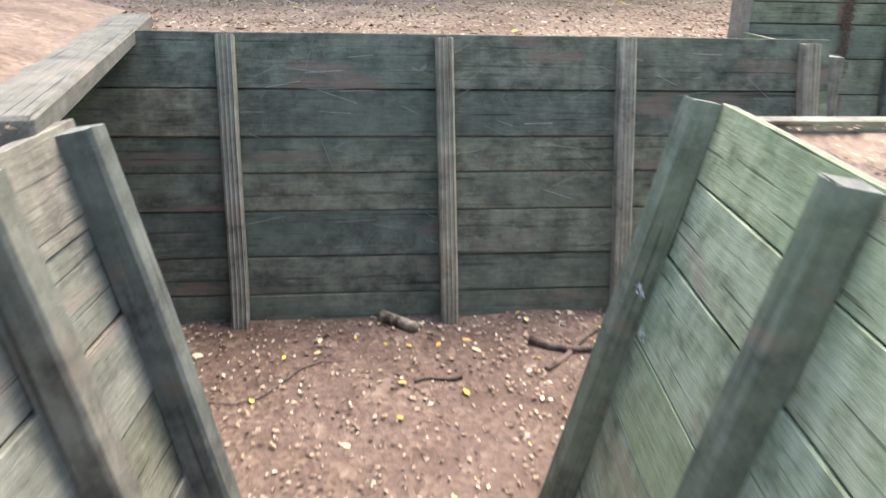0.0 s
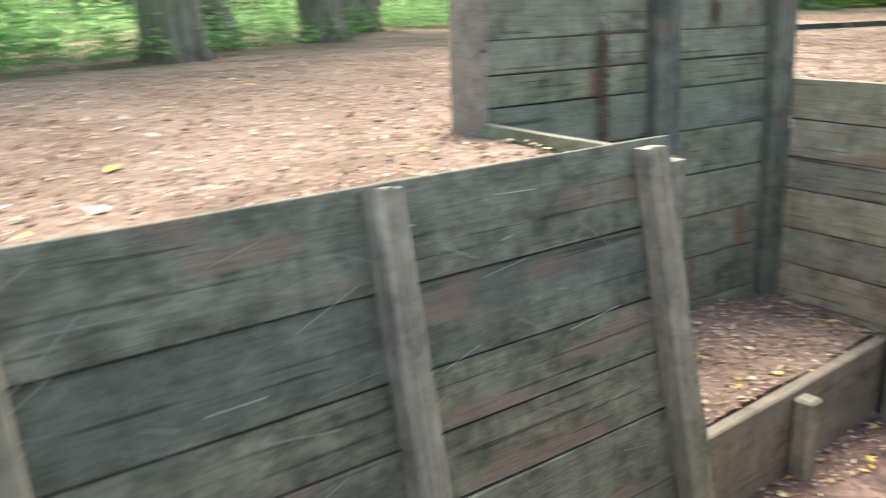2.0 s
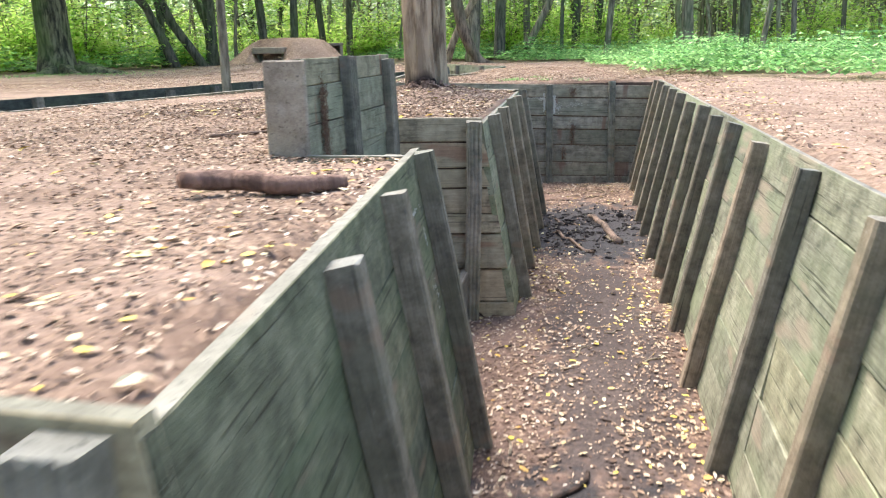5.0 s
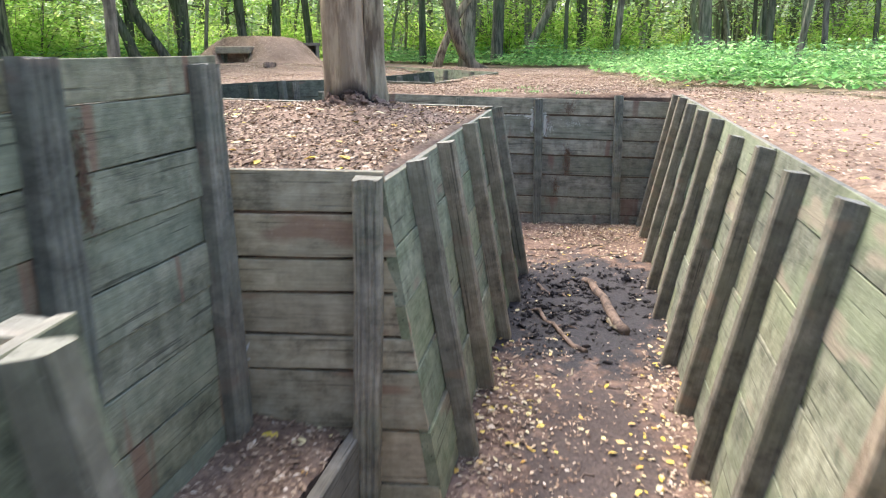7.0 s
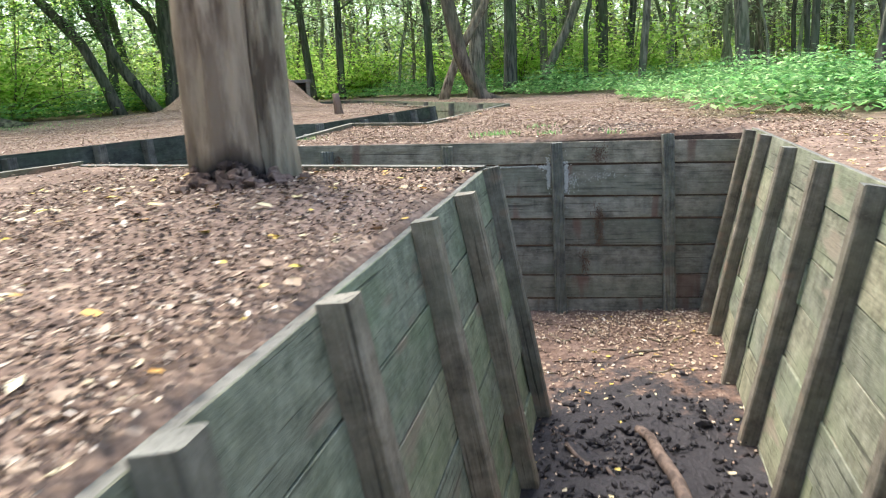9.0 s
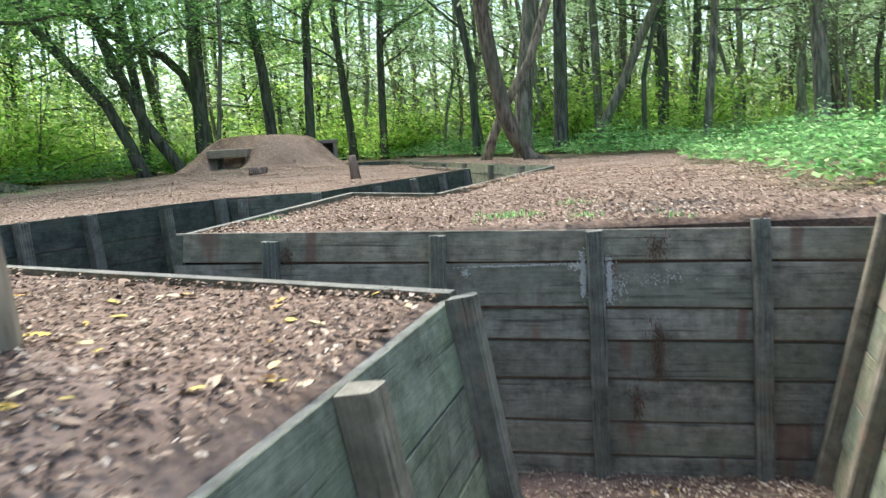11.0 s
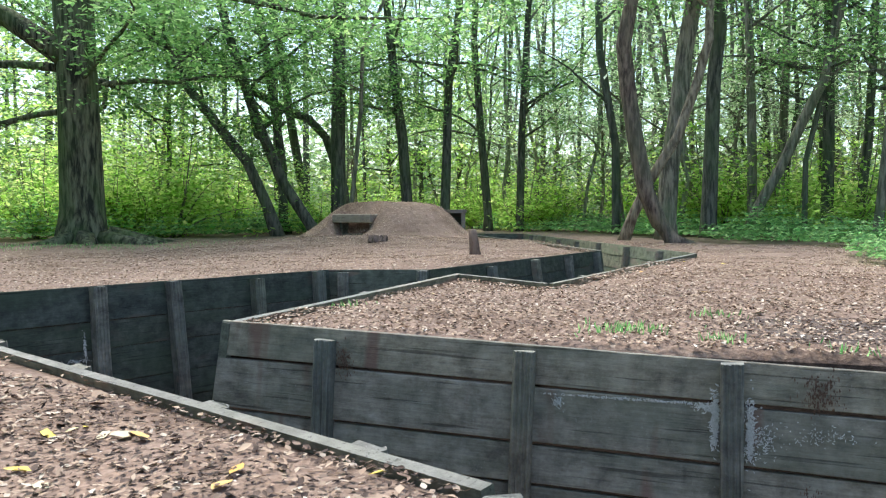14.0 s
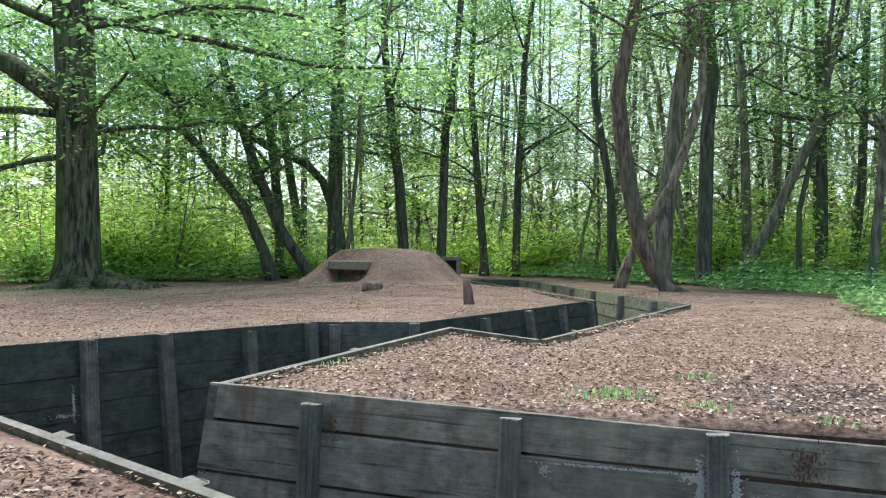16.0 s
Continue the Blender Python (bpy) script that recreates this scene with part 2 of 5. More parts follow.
def leaf_material(name, stops, glow=0.35, rough=0.6):
    m, nt, b = material(name, rough)
    g = nt.nodes.new("ShaderNodeNewGeometry")
    col = ramp(nt, g.outputs["Random Per Island"], stops)
    nt.links.new(col, b.inputs["Base Color"])
    if glow:
        t = nt.nodes.new("ShaderNodeBsdfTranslucent")
        bright = [(p, tuple(min(0.9, 2.6 * c) for c in rgb)) for p, rgb in stops]
        nt.links.new(ramp(nt, g.outputs["Random Per Island"], bright), t.inputs["Color"])
        s = nt.nodes.new("ShaderNodeMixShader")
        s.inputs[0].default_value = glow
        nt.links.new(b.outputs[0], s.inputs[1])
        nt.links.new(t.outputs[0], s.inputs[2])
        nt.links.new(s.outputs[0], nt.nodes["Material Output"].inputs["Surface"])
    return m


M_SOIL = soil_material("leaf_strewn_soil", False)
# Shade behind the plank gaps, put into a near-black soil colour
M_EARTH = soil_material("gap_shade_earth", True, 0.12)
M_HUMUS = leaf_material("dark_leaf_humus", [(0, (0.03, 0.02, 0.016)), (0.4, (0.085, 0.056, 0.042)), (0.7, (0.18, 0.122, 0.09)), (0.9, (0.32, 0.235, 0.17)), (1, (0.55, 0.47, 0.37))], 0.0, 0.85)
# Trench soil with damp and the trench's shade in its colour
M_FLOOR = soil_material("damp_shaded_trench_soil", True, 0.7)
M_BARK = bark_material("ridged_grey_bark", (0.085, 0.078, 0.06), (0.31, 0.275, 0.21), (0.155, 0.185, 0.10))
M_BARK_PALE = bark_material("pale_green_grey_bark", (0.12, 0.125, 0.09), (0.36, 0.35, 0.265), (0.2, 0.25, 0.13))
M_BARK_DARK = bark_material("dark_mossy_bark", (0.045, 0.047, 0.037), (0.165, 0.158, 0.125), (0.09, 0.125, 0.06))
M_DEAD = bark_material("bare_dead_wood", (0.08, 0.05, 0.035), (0.46, 0.36, 0.26), (0.33, 0.25, 0.175), 0.22)
M_ROT = bark_material("rotten_black_wood", (0.012, 0.009, 0.008), (0.07, 0.045, 0.035), (0.03, 0.02, 0.015))
M_LEAF = leaf_material("green_tree_leaves", [(0, (0.035, 0.08, 0.024)), (0.5, (0.098, 0.188, 0.056)), (0.85, (0.16, 0.27, 0.088)), (1, (0.26, 0.4, 0.14))], 0.6, 0.5)
M_HERB = leaf_material("fresh_green_herbs", [(0, (0.045, 0.12, 0.038)), (0.5, (0.12, 0.265, 0.085)), (1, (0.26, 0.44, 0.165))], 0.55, 0.5)
M_LITTER = leaf_material("dry_brown_leaves", [(0, (0.085, 0.055, 0.042)), (0.25, (0.2, 0.13, 0.092)), (0.5, (0.34, 0.235, 0.16)), (0.78, (0.45, 0.335, 0.235)), (0.94, (0.58, 0.475, 0.36)), (1, (0.68, 0.6, 0.5))], 0.0, 0.8)
M_YELLOW = leaf_material("fallen_yellow_leaves", [(0, (0.62, 0.45, 0.06)), (0.3, (0.72, 0.58, 0.14)), (0.4, (0.6, 0.32, 0.06)), (0.55, (0.64, 0.54, 0.26)), (0.8, (0.64, 0.57, 0.38)), (1, (0.5, 0.42, 0.27))], 0.0, 0.6)
M_SCRATCH = leaf_material("pale_scratch", [(0, (0.2, 0.195, 0.165)), (1, (0.32, 0.31, 0.27))], 0.0, 0.9)
M_FLAKE = bark_material("flaking_pale_bark", (0.10, 0.07, 0.05), (0.40, 0.33, 0.24), (0.24, 0.22, 0.15))
M_LOG = bark_material("reddish_brown_log", (0.075, 0.044, 0.035), (0.25, 0.155, 0.118), (0.17, 0.105, 0.085))
M_DEAD_DARK = bark_material("dead_brown_branch", (0.07, 0.05, 0.04), (0.24, 0.17, 0.13), (0.16, 0.12, 0.10))
# The far wood's haze and sunlight are put into these paler leaves
M_LEAF_FAR = leaf_material("haze_sunlit_far_leaves", [(0, (0.075, 0.125, 0.06)), (0.4, (0.18, 0.255, 0.125)), (0.8, (0.28, 0.365, 0.19)), (1, (0.44, 0.52, 0.3))], 0.62)
# Sunlight behind the clearing is put into this yellow-green leaf colour
M_LEAF_SUN = leaf_material("sunlit_yellow_green_leaves", [(0, (0.10, 0.20, 0.03)), (0.5, (0.235, 0.38, 0.075)), (1, (0.39, 0.54, 0.15))], 0.66)
M_FLAKE_DARK = bark_material("reddish_flaking_bark", (0.07, 0.05, 0.04), (0.25, 0.19, 0.14), (0.13, 0.13, 0.08))
M_OAK = bark_material("mossy_oak_bark", (0.022, 0.023, 0.015), (0.17, 0.168, 0.105), (0.085, 0.135, 0.04))
M_RUST = leaf_material("rust_brown_stain", [(0, (0.085, 0.05, 0.035)), (0.5, (0.135, 0.08, 0.053)), (1, (0.19, 0.13, 0.095))], 0.0, 0.9)
M_PALE_STAIN = leaf_material("pale_fibre", [(0, (0.5, 0.49, 0.44)), (1, (0.72, 0.71, 0.67))], 0.0, 0.9)


# ---- mesh helpers ----
def mesh_object(name, verts, faces, mat, parent=None, m=None, label="", smooth=False):
    me = bpy.data.meshes.new(name)
    me.from_pydata(verts, [], faces)
    me.materials.append(mat)
    if smooth:
        me.polygons.foreach_set("use_smooth", [True] * len(me.polygons))
    me.update()
    ob = new(name, me)
    if m is not None:
        ob.matrix_basis = m
    if parent is not None:
        ob.parent = parent
    return tagged(ob, label)


def part(name, bm, mat, parent=None, label="", m=None):
    me = bpy.data.meshes.new(name)
    bm.to_mesh(me)
    bm.free()
    me.materials.append(mat)
    ob = new(name, me)
    if m is not None:
        ob.matrix_basis = m
    if parent is not None:
        ob.parent = parent
    return tagged(ob, label)


def tube(points, radii, sides=10, rough=0.0, seed=0, caps=True):
    """Verts and faces of a bent, tapering limb through the points."""
    verts, faces = [], []
    n = len(points)
    up = Vector((0.13, 0.21, 0.97))
    for i, p in enumerate(points):
        d = (Vector(points[min(i + 1, n - 1)]) - Vector(points[max(i - 1, 0)])).normalized()
        u = d.cross(Vector((1, 0.2, 0.1)) if abs(d.z) > 0.8 else up).normalized()
        w = d.cross(u)
        for k in range(sides):
            a = 2 * math.pi * k / sides
            r = radii[i]
            if rough:
                r *= 1 + rough * noise.noise((math.cos(a) * 1.7 + seed, math.sin(a) * 1.7, i * 0.45 + seed * 3.1)) * 2
            verts.append(Vector(p) + u * math.cos(a) * r + w * math.sin(a) * r)
    for i in range(n - 1):
        for k in range(sides):
            a, b = i * sides + k, i * sides + (k + 1) % sides
            faces.append((a, b, b + sides, a + sides))
    if caps:
        faces.append(tuple(range(sides))[::-1])
        faces.append(tuple(range((n - 1) * sides, n * sides)))
    return verts, faces


def joined(pieces):
    verts, faces = [], []
    for v, f in pieces:
        o = len(verts)
        verts += v
        faces += [tuple(i + o for i in q) for q in f]
    return verts, faces


# ---- plan of the trench ----
BANK = 1.22
# corner (x, y), then the wall that starts there: name, batter, top, lowest plank, dark
PLAN = [
    (0.72, -2.6, "passage_right", 0.30, 1.23, False),
    (0.66, 1.91, "trench_right", 0.26, 1.20, False),
    (12.36, 3.23, "trench_end", 0.07, 1.19, True),
    (11.52, 6.41, "far_right", 0.12, 1.22, True),
    (14.50, 7.08, "far_step", 0.10, 1.22, True),
    (14.05, 6.10, "far_bay", 0.12, 1.22, True),
    (18.75, 6.45, "distant_right", 0.15, 1.22, False),
    (26.50, 12.60, "distant_end", 0.10, 1.22, True),
    (25.60, 13.60, "distant_left", 0.15, 1.22, True),
    (18.90, 7.65, "far_left", 0.15, 1.22, True),
    (14.75, 7.50, "far_return", 0.08, 1.22, True),
    (14.30, 8.20, "side_far", 0.14, 1.22, True),
    (7.50, 9.10, "side_end", 0.10, 1.22, True),
    (7.30, 7.70, "side_near", 0.14, 1.22, True),
    (10.85, 7.30, "turn_left", 0.16, 1.20, True),
    (10.37, 4.48, "trench_left_far", 0.20, 1.18, False),
    (6.95, 4.02, "bay_two_return", 0.03, 1.22, False),
    (6.84, 4.53, "bay_two_back", 0.05, 1.58, False),
    (5.36, 4.36, "bay_two_side", 0.03, 1.2, False),
    (5.42, 3.90, "trench_left_near", 0.22, 1.23, False),
    (2.98, 3.41, "bay_one_return", 0.03, 1.25, False),
    (2.92, 4.13, "bay_one_back", 0.05, 1.61, False),
    (1.46, 4.04, "bay_one_side", 0.03, 1.21, False),
    (1.53, 3.32, "front", 0.26, 1.25, True),
    (-2.40, 2.85, "shelter_end", 0.05, 1.15, True),
    (-2.40, 1.50, "shelter_near", 0.05, 1.15, True),
    (-0.72, 1.60, "passage_left", 0.30, 1.22, False),
    (-0.74, -2.6, "passage_end", 0.05, 1.22, True),
]
NP = len(PLAN)
CORNER = [Vector((p[0], p[1])) for p in PLAN]


def wall_dir(i):
    return (CORNER[(i + 1) % NP] - CORNER[i]).normalized()


def inward(i):
    d = wall_dir(i)
    return Vector((-d.y, d.x))


def meet(i, oi, j, oj):
    """Where wall i, moved inward by oi, meets wall j, moved by oj."""
    p, d = CORNER[i] + inward(i) * oi, wall_dir(i)
    q, e = CORNER[j] + inward(j) * oj, wall_dir(j)
    den = d.x * e.y - d.y * e.x
    if abs(den) < 0.05:
        return CORNER[j] + inward(j) * oj
    s = ((q.x - p.x) * e.y - (q.y - p.y) * e.x) / den
    return p + d * s


def batter(i, z):
    """How far wall i's face stands inward of its top edge at the height z."""
    return PLAN[i][3] * max(-0.15, (PLAN[i][4] - z) / PLAN[i][4])


def loop(shift, z):
    return [meet((i - 1) % NP, batter((i - 1) % NP, z) + shift, i, batter(i, z) + shift) for i in range(NP)]


TOP_LOOP = loop(-0.028, 1.22)
BASE_LOOP = [meet((i - 1) % NP, max(-0.02, PLAN[(i - 1) % NP][3] * 0.78 - 0.03), i, max(-0.02, PLAN[i][3] * 0.78 - 0.03)) for i in range(NP)]


def inside(p, poly):
    x, y, hit = p[0], p[1], False
    for i in range(len(poly)):
        a, b = poly[i - 1], poly[i]
        if (a[1] > y) != (b[1] > y) and x < (b[0] - a[0]) * (y - a[1]) / (b[1] - a[1]) + a[0]:
            hit = not hit
    return hit


def near_loop(p, poly):
    v, best = Vector((p[0], p[1])), 1e9
    for i in range(len(poly)):
        a, b = poly[i - 1], poly[i]
        e = b - a
        s = max(0.0, min(1.0, (v - a).dot(e) / e.length_squared))
        best = min(best, (a + e * s - v).length)
    return best


def smooth01(t):
    t = max(0.0, min(1.0, t))
    return t * t * (3 - 2 * t)


# the two fire steps: front edge of the step, from the near end to the far end
STEPS = [(Vector((1.50, 3.36)), Vector((2.99, 3.60)), 21), (Vector((5.50, 3.98)), Vector((6.93, 4.14)), 17)]
STEP_Z = 0.31


def on_step(p, back=0.0):
    for a, b, _ in STEPS:
        d = (b - a).normalized()
        q = Vector((p[0], p[1])) - a
        if -0.12 < q.dot(d) < (b - a).length + 0.12 and back < d.x * q.y - d.y * q.x < 0.9:
            return True
    return False


def step_z(x, y):
    return STEP_Z + 0.01 + 0.03 * noise.noise((x * 3, y * 3, 8)) + 0.05 * smooth01((y - 3.3 - 0.11 * x) / 0.6)


def floor_z(x, y):
    z = 0.03 + 0.035 * noise.noise((x * 1.1, y * 1.1, 4.0)) + 0.02 * noise.noise((x * 4, y * 4, 1.0))
    z += 0.17 * smooth01((1.9 - x) / 1.0) * smooth01((y - 1.5) / 1.4)
    z -= 0.07 * max(0.0, min(1.0, (x - 7.5) / 3.0))
    if x > 10.8:
        z += 0.06 * min(1.0, (x - 10.8) / 0.8)
    if (x - 9.75) ** 2 / 0.9 + (y - 3.72) ** 2 / 0.25 < 1.0:
        z += 0.045 * noise.noise((x * 9, y * 9, 2.0))
    return z


MOUND = (20.25, 11.75)
DUG = (18.5, 19.5, 11.5, 12.22)     # cut of the dugout's entrance


def bank_z(x, y):
    far = math.hypot(x - 6, y - 4)
    z = BANK - 0.02 + 0.05 * noise.noise((x * 0.35, y * 0.35, 7.0)) + 0.015 * noise.noise((x * 2.2, y * 2.2, 3.0))
    z += 0.008 * noise.noise((x * 7, y * 7, 5.0)) if far < 14 else 0.0
    # the soil lies lower behind the first boards of the long wall
    z -= 0.12 * smooth01((3.4 - x) / 1.2) * smooth01((1.95 - y) / 0.3) * smooth01((x - 0.5) / 0.2)
    z += 0.09 * smooth01((0.9 - abs(math.hypot(x - 9.12, y - 5.08))) / 0.7)
    # dugout mound
    u, v = x - MOUND[0], y - MOUND[1]
    r = math.hypot((0.6 * u - 0.8 * v) / (1.4 if 0.6 * u - 0.8 * v > 0 else 1.75), (0.8 * u + 0.6 * v) / 1.6) + 0.06 * noise.noise((x * 1.3, y * 1.3, 1.0))
    z += 0.53 * smooth01((1.0 - r) / 0.6)
    z += 0.16 * smooth01((1.0 - math.hypot(x - 19.0, y - 11.0) / 3.8))
    if DUG[0] < x < DUG[1] and DUG[2] < y < DUG[3]:
        z = min(z, 1.26 + 0.03 * (x - DUG[0]))
    z += 0.25 * smooth01((x - 28) / 30) * noise.noise((x * 0.05, y * 0.05, 0.0)) * 3
    return z


def build_ground():
    from mathutils.geometry import delaunay_2d_cdt
    rnd = random.Random(5)
    pts, edges = [], []

    def add_loop(lp, step):
        first = len(pts)
        for i in range(len(lp)):
            a, b = lp[i], lp[(i + 1) % len(lp)]
            n = max(1, int((b - a).length / step))
            for k in range(n):
                pts.append(a.lerp(b, k / n))
        last = len(pts)
        for k in range(first, last):
            edges.append((k, k + 1 if k + 1 < last else first))

    add_loop(TOP_LOOP, 0.3)
    add_loop(BASE_LOOP, 0.3)
    for a, b, _ in STEPS:
        d = (b - a).normalized()
        nrm = Vector((-d.y, d.x))
        for off in (-0.012, 0.012):
            first = len(pts)
            for k in range(9):
                pts.append(a.lerp(b, 0.06 + 0.88 * k / 8) + nrm * off)
            edges.extend((k, k + 1) for k in range(first, first + 8))

    def scatter(x0, x1, y0, y1, s, skip=None):
        y = y0
        while y < y1:
            x = x0
            while x < x1:
                p = Vector((x + rnd.uniform(-0.3, 0.3) * s, y + rnd.uniform(-0.3, 0.3) * s))
                x += s
                if skip and skip[0] <= p.x < skip[1] and skip[2] <= p.y < skip[3]:
                    continue
                if s < 3:
                    t_in, b_in = inside(p, TOP_LOOP), inside(p, BASE_LOOP)
                    if t_in and not b_in:
                        continue
                    if near_loop(p, TOP_LOOP) < 0.3 * s or near_loop(p, BASE_LOOP) < 0.3 * s:
                        continue
                pts.append(p)
            y += s

    scatter(-2.5, 13.5, -1.5, 8.5, 0.13)
    scatter(-8, 30, -8, 20, 0.45, (-2.5, 13.5, -1.5, 8.5))
    scatter(18.4, 23.6, 9.6, 14.2, 0.17)
    scatter(-60, 90, -60, 90, 4.0, (-8, 30, -8, 20))
    for r in (150, 260, 420):
        for k in range(24):
            pts.append(Vector((6 + r * math.cos(k * math.pi / 12), 4 + r * math.sin(k * math.pi / 12))))
    vs, es, fs = delaunay_2d_cdt(pts, edges, [], 0, 1e-5)[:3]
    verts = []
    for v in vs:
        if inside(v, TOP_LOOP) and near_loop(v, TOP_LOOP) > 0.012:
            z = step_z(v.x, v.y) if on_step(v) else floor_z(v.x, v.y)
        else:
            z = bank_z(v.x, v.y)
            if near_loop(v, TOP_LOOP) < 0.06:
                z = min(z, 1.165)
        verts.append((v.x, v.y, z))
    faces = [tuple(f) for f in fs]
    ob = mesh_object("ground", verts, faces, M_SOIL, smooth=True)
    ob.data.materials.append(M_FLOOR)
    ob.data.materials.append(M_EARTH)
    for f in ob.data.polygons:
        # Steep soil behind the planks is coloured for the shade there
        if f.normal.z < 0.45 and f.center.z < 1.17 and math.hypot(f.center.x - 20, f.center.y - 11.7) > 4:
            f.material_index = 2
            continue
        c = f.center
        # Floor below 0.75 m takes the soil darkened for trench shade
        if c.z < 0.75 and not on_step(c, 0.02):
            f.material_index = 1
    return tagged(ob, "brown woodland soil strewn with dry leaves, muddy in the trench", "ground", kind="structure")


ground = build_ground()


def ground_z(x, y):
    p = (x, y)
    if inside(p, TOP_LOOP):
        return step_z(x, y) if on_step(p) else floor_z(x, y)
    return bank_z(x, y)


# ---- plank walls ----
rw = random.Random(11)


def plank_mesh(name, tl, tr, bl, br, thick, mat, parent, seed, top_row=False, gap=0.0015):
    """A weathered board between four corners of its face (world); its local x runs along it, y into the bank, z up."""
    rnd = random.Random(seed)
    o = (tl + bl) / 2
    ex = ((tr + br) / 2 - o).normalized()
    up = ((tl + tr) / 2 - (bl + br) / 2)
    ez = (up - ex * up.dot(ex)).normalized()
    ey = ez.cross(ex)
    m = Matrix.Translation(o) @ Matrix((ex, ey, ez)).transposed().to_4x4()
    inv = m.inverted()
    tl, tr, bl, br = (inv @ c for c in (tl, tr, bl, br))
    n = max(2, min(6, int((tr - tl).length / 0.35)))
    verts, faces = [], []
    tilt = rnd.uniform(-0.004, 0.006) if gap < 0.003 else rnd.uniform(-0.005, 0.011)
    c = 0.0025
    out = rnd.uniform(-0.005, 0.005) if gap < 0.003 else rnd.uniform(-0.007, 0.007)
    bow = [rnd.uniform(-0.0035, 0.0035) for _ in range(n + 1)]
    for k in range(n + 1):
        s = k / n
        t, b = tl.lerp(tr, s), bl.lerp(br, s)
        gt, gb = gap * rnd.uniform(0.6, 2.2), gap * rnd.uniform(0.6, 2.2)
        y = out + bow[k]
        verts += [Vector((b.x, thick, b.z + gb)), Vector((b.x, y - tilt + c, b.z + gb)), Vector((b.x, y - tilt, b.z + gb + c)),
                  Vector((t.x, y, t.z - gt - c)), Vector((t.x, y + c, t.z - gt)), Vector((t.x, thick, t.z - gt))]
    for k in range(n):
        for j in range(6):
            a, b = k * 6 + j, k * 6 + (j + 1) % 6
            faces.append((a, b, b + 6, a + 6))
    faces.append(tuple(range(6))[::-1])
    faces.append(tuple(range(n * 6, n * 6 + 6)))
    ob = mesh_object("plank", [tuple(v) for v in verts], faces, mat, parent, m)
    # Upper edges of the top planks carry the sky-bright colour
    if top_row:
        ob.data.materials.append(M_CAP)
        for k in range(n):
            ob.data.polygons[k * 6 + 4].material_index = 1
    return ob


def post_mesh(parent, base, top, face, mat, w=0.088, d=0.075, reeded=True):
    """A reeded square post from base to top; face: the way its front looks."""
    ez = (top - base).normalized()
    ey = (face - ez * face.dot(ez)).normalized()
    ex = ey.cross(ez)
    m = Matrix.Translation(base) @ Matrix((ex, ey, ez)).transposed().to_4x4()
    h = (top - base).length
    g = 0.0045
    prof = [(-w / 2, 0), (-w / 2, d - 0.008), (-w / 2 + 0.008, d)]
    for k in range(3 if reeded else 0):
        x = -w / 2 + w * (k + 1) / 4
        prof += [(x - 0.007, d), (x - 0.003, d - g), (x + 0.003, d - g), (x + 0.007, d)]
    prof += [(w / 2 - 0.008, d), (w / 2, d - 0.008), (w / 2, 0)]
    n = len(prof)
    rnd = random.Random(int(base.x * 997 + base.y * 313))
    verts, faces = [], []
    levels = [0, h * 0.35, h * 0.7, h]
    for i, z in enumerate(levels):
        jx, jy = rnd.uniform(-0.004, 0.004), rnd.uniform(-0.003, 0.003)
        for x, y in prof:
            zz = z + (rnd.uniform(-0.004, 0.004) - 0.05 * y if i == 3 else 0)
            verts.append((x + jx, y + jy, zz))
    for i in range(3):
        for k in range(n):
            a, b = i * n + k, i * n + (k + 1) % n
            faces.append((a, a + n, b + n, b))
    faces.append(tuple(range(3 * n, 4 * n))[::-1])
    faces.append(tuple(range(n)))
    ob = mesh_object("post", verts, faces, mat, parent, m)
    # Post heads get the colour with the sky's brightness in it
    ob.data.materials.append(M_CAP)
    ob.data.polygons[len(faces) - 2].material_index = 1
    return ob


def at_wall(i, s, z, shift=0.0):
    """The point of wall i's face s metres along its top edge, at the height z."""
    p = CORNER[i] + wall_dir(i) * s + inward(i) * (batter(i, z) + shift)
    return Vector((p.x, p.y, z))


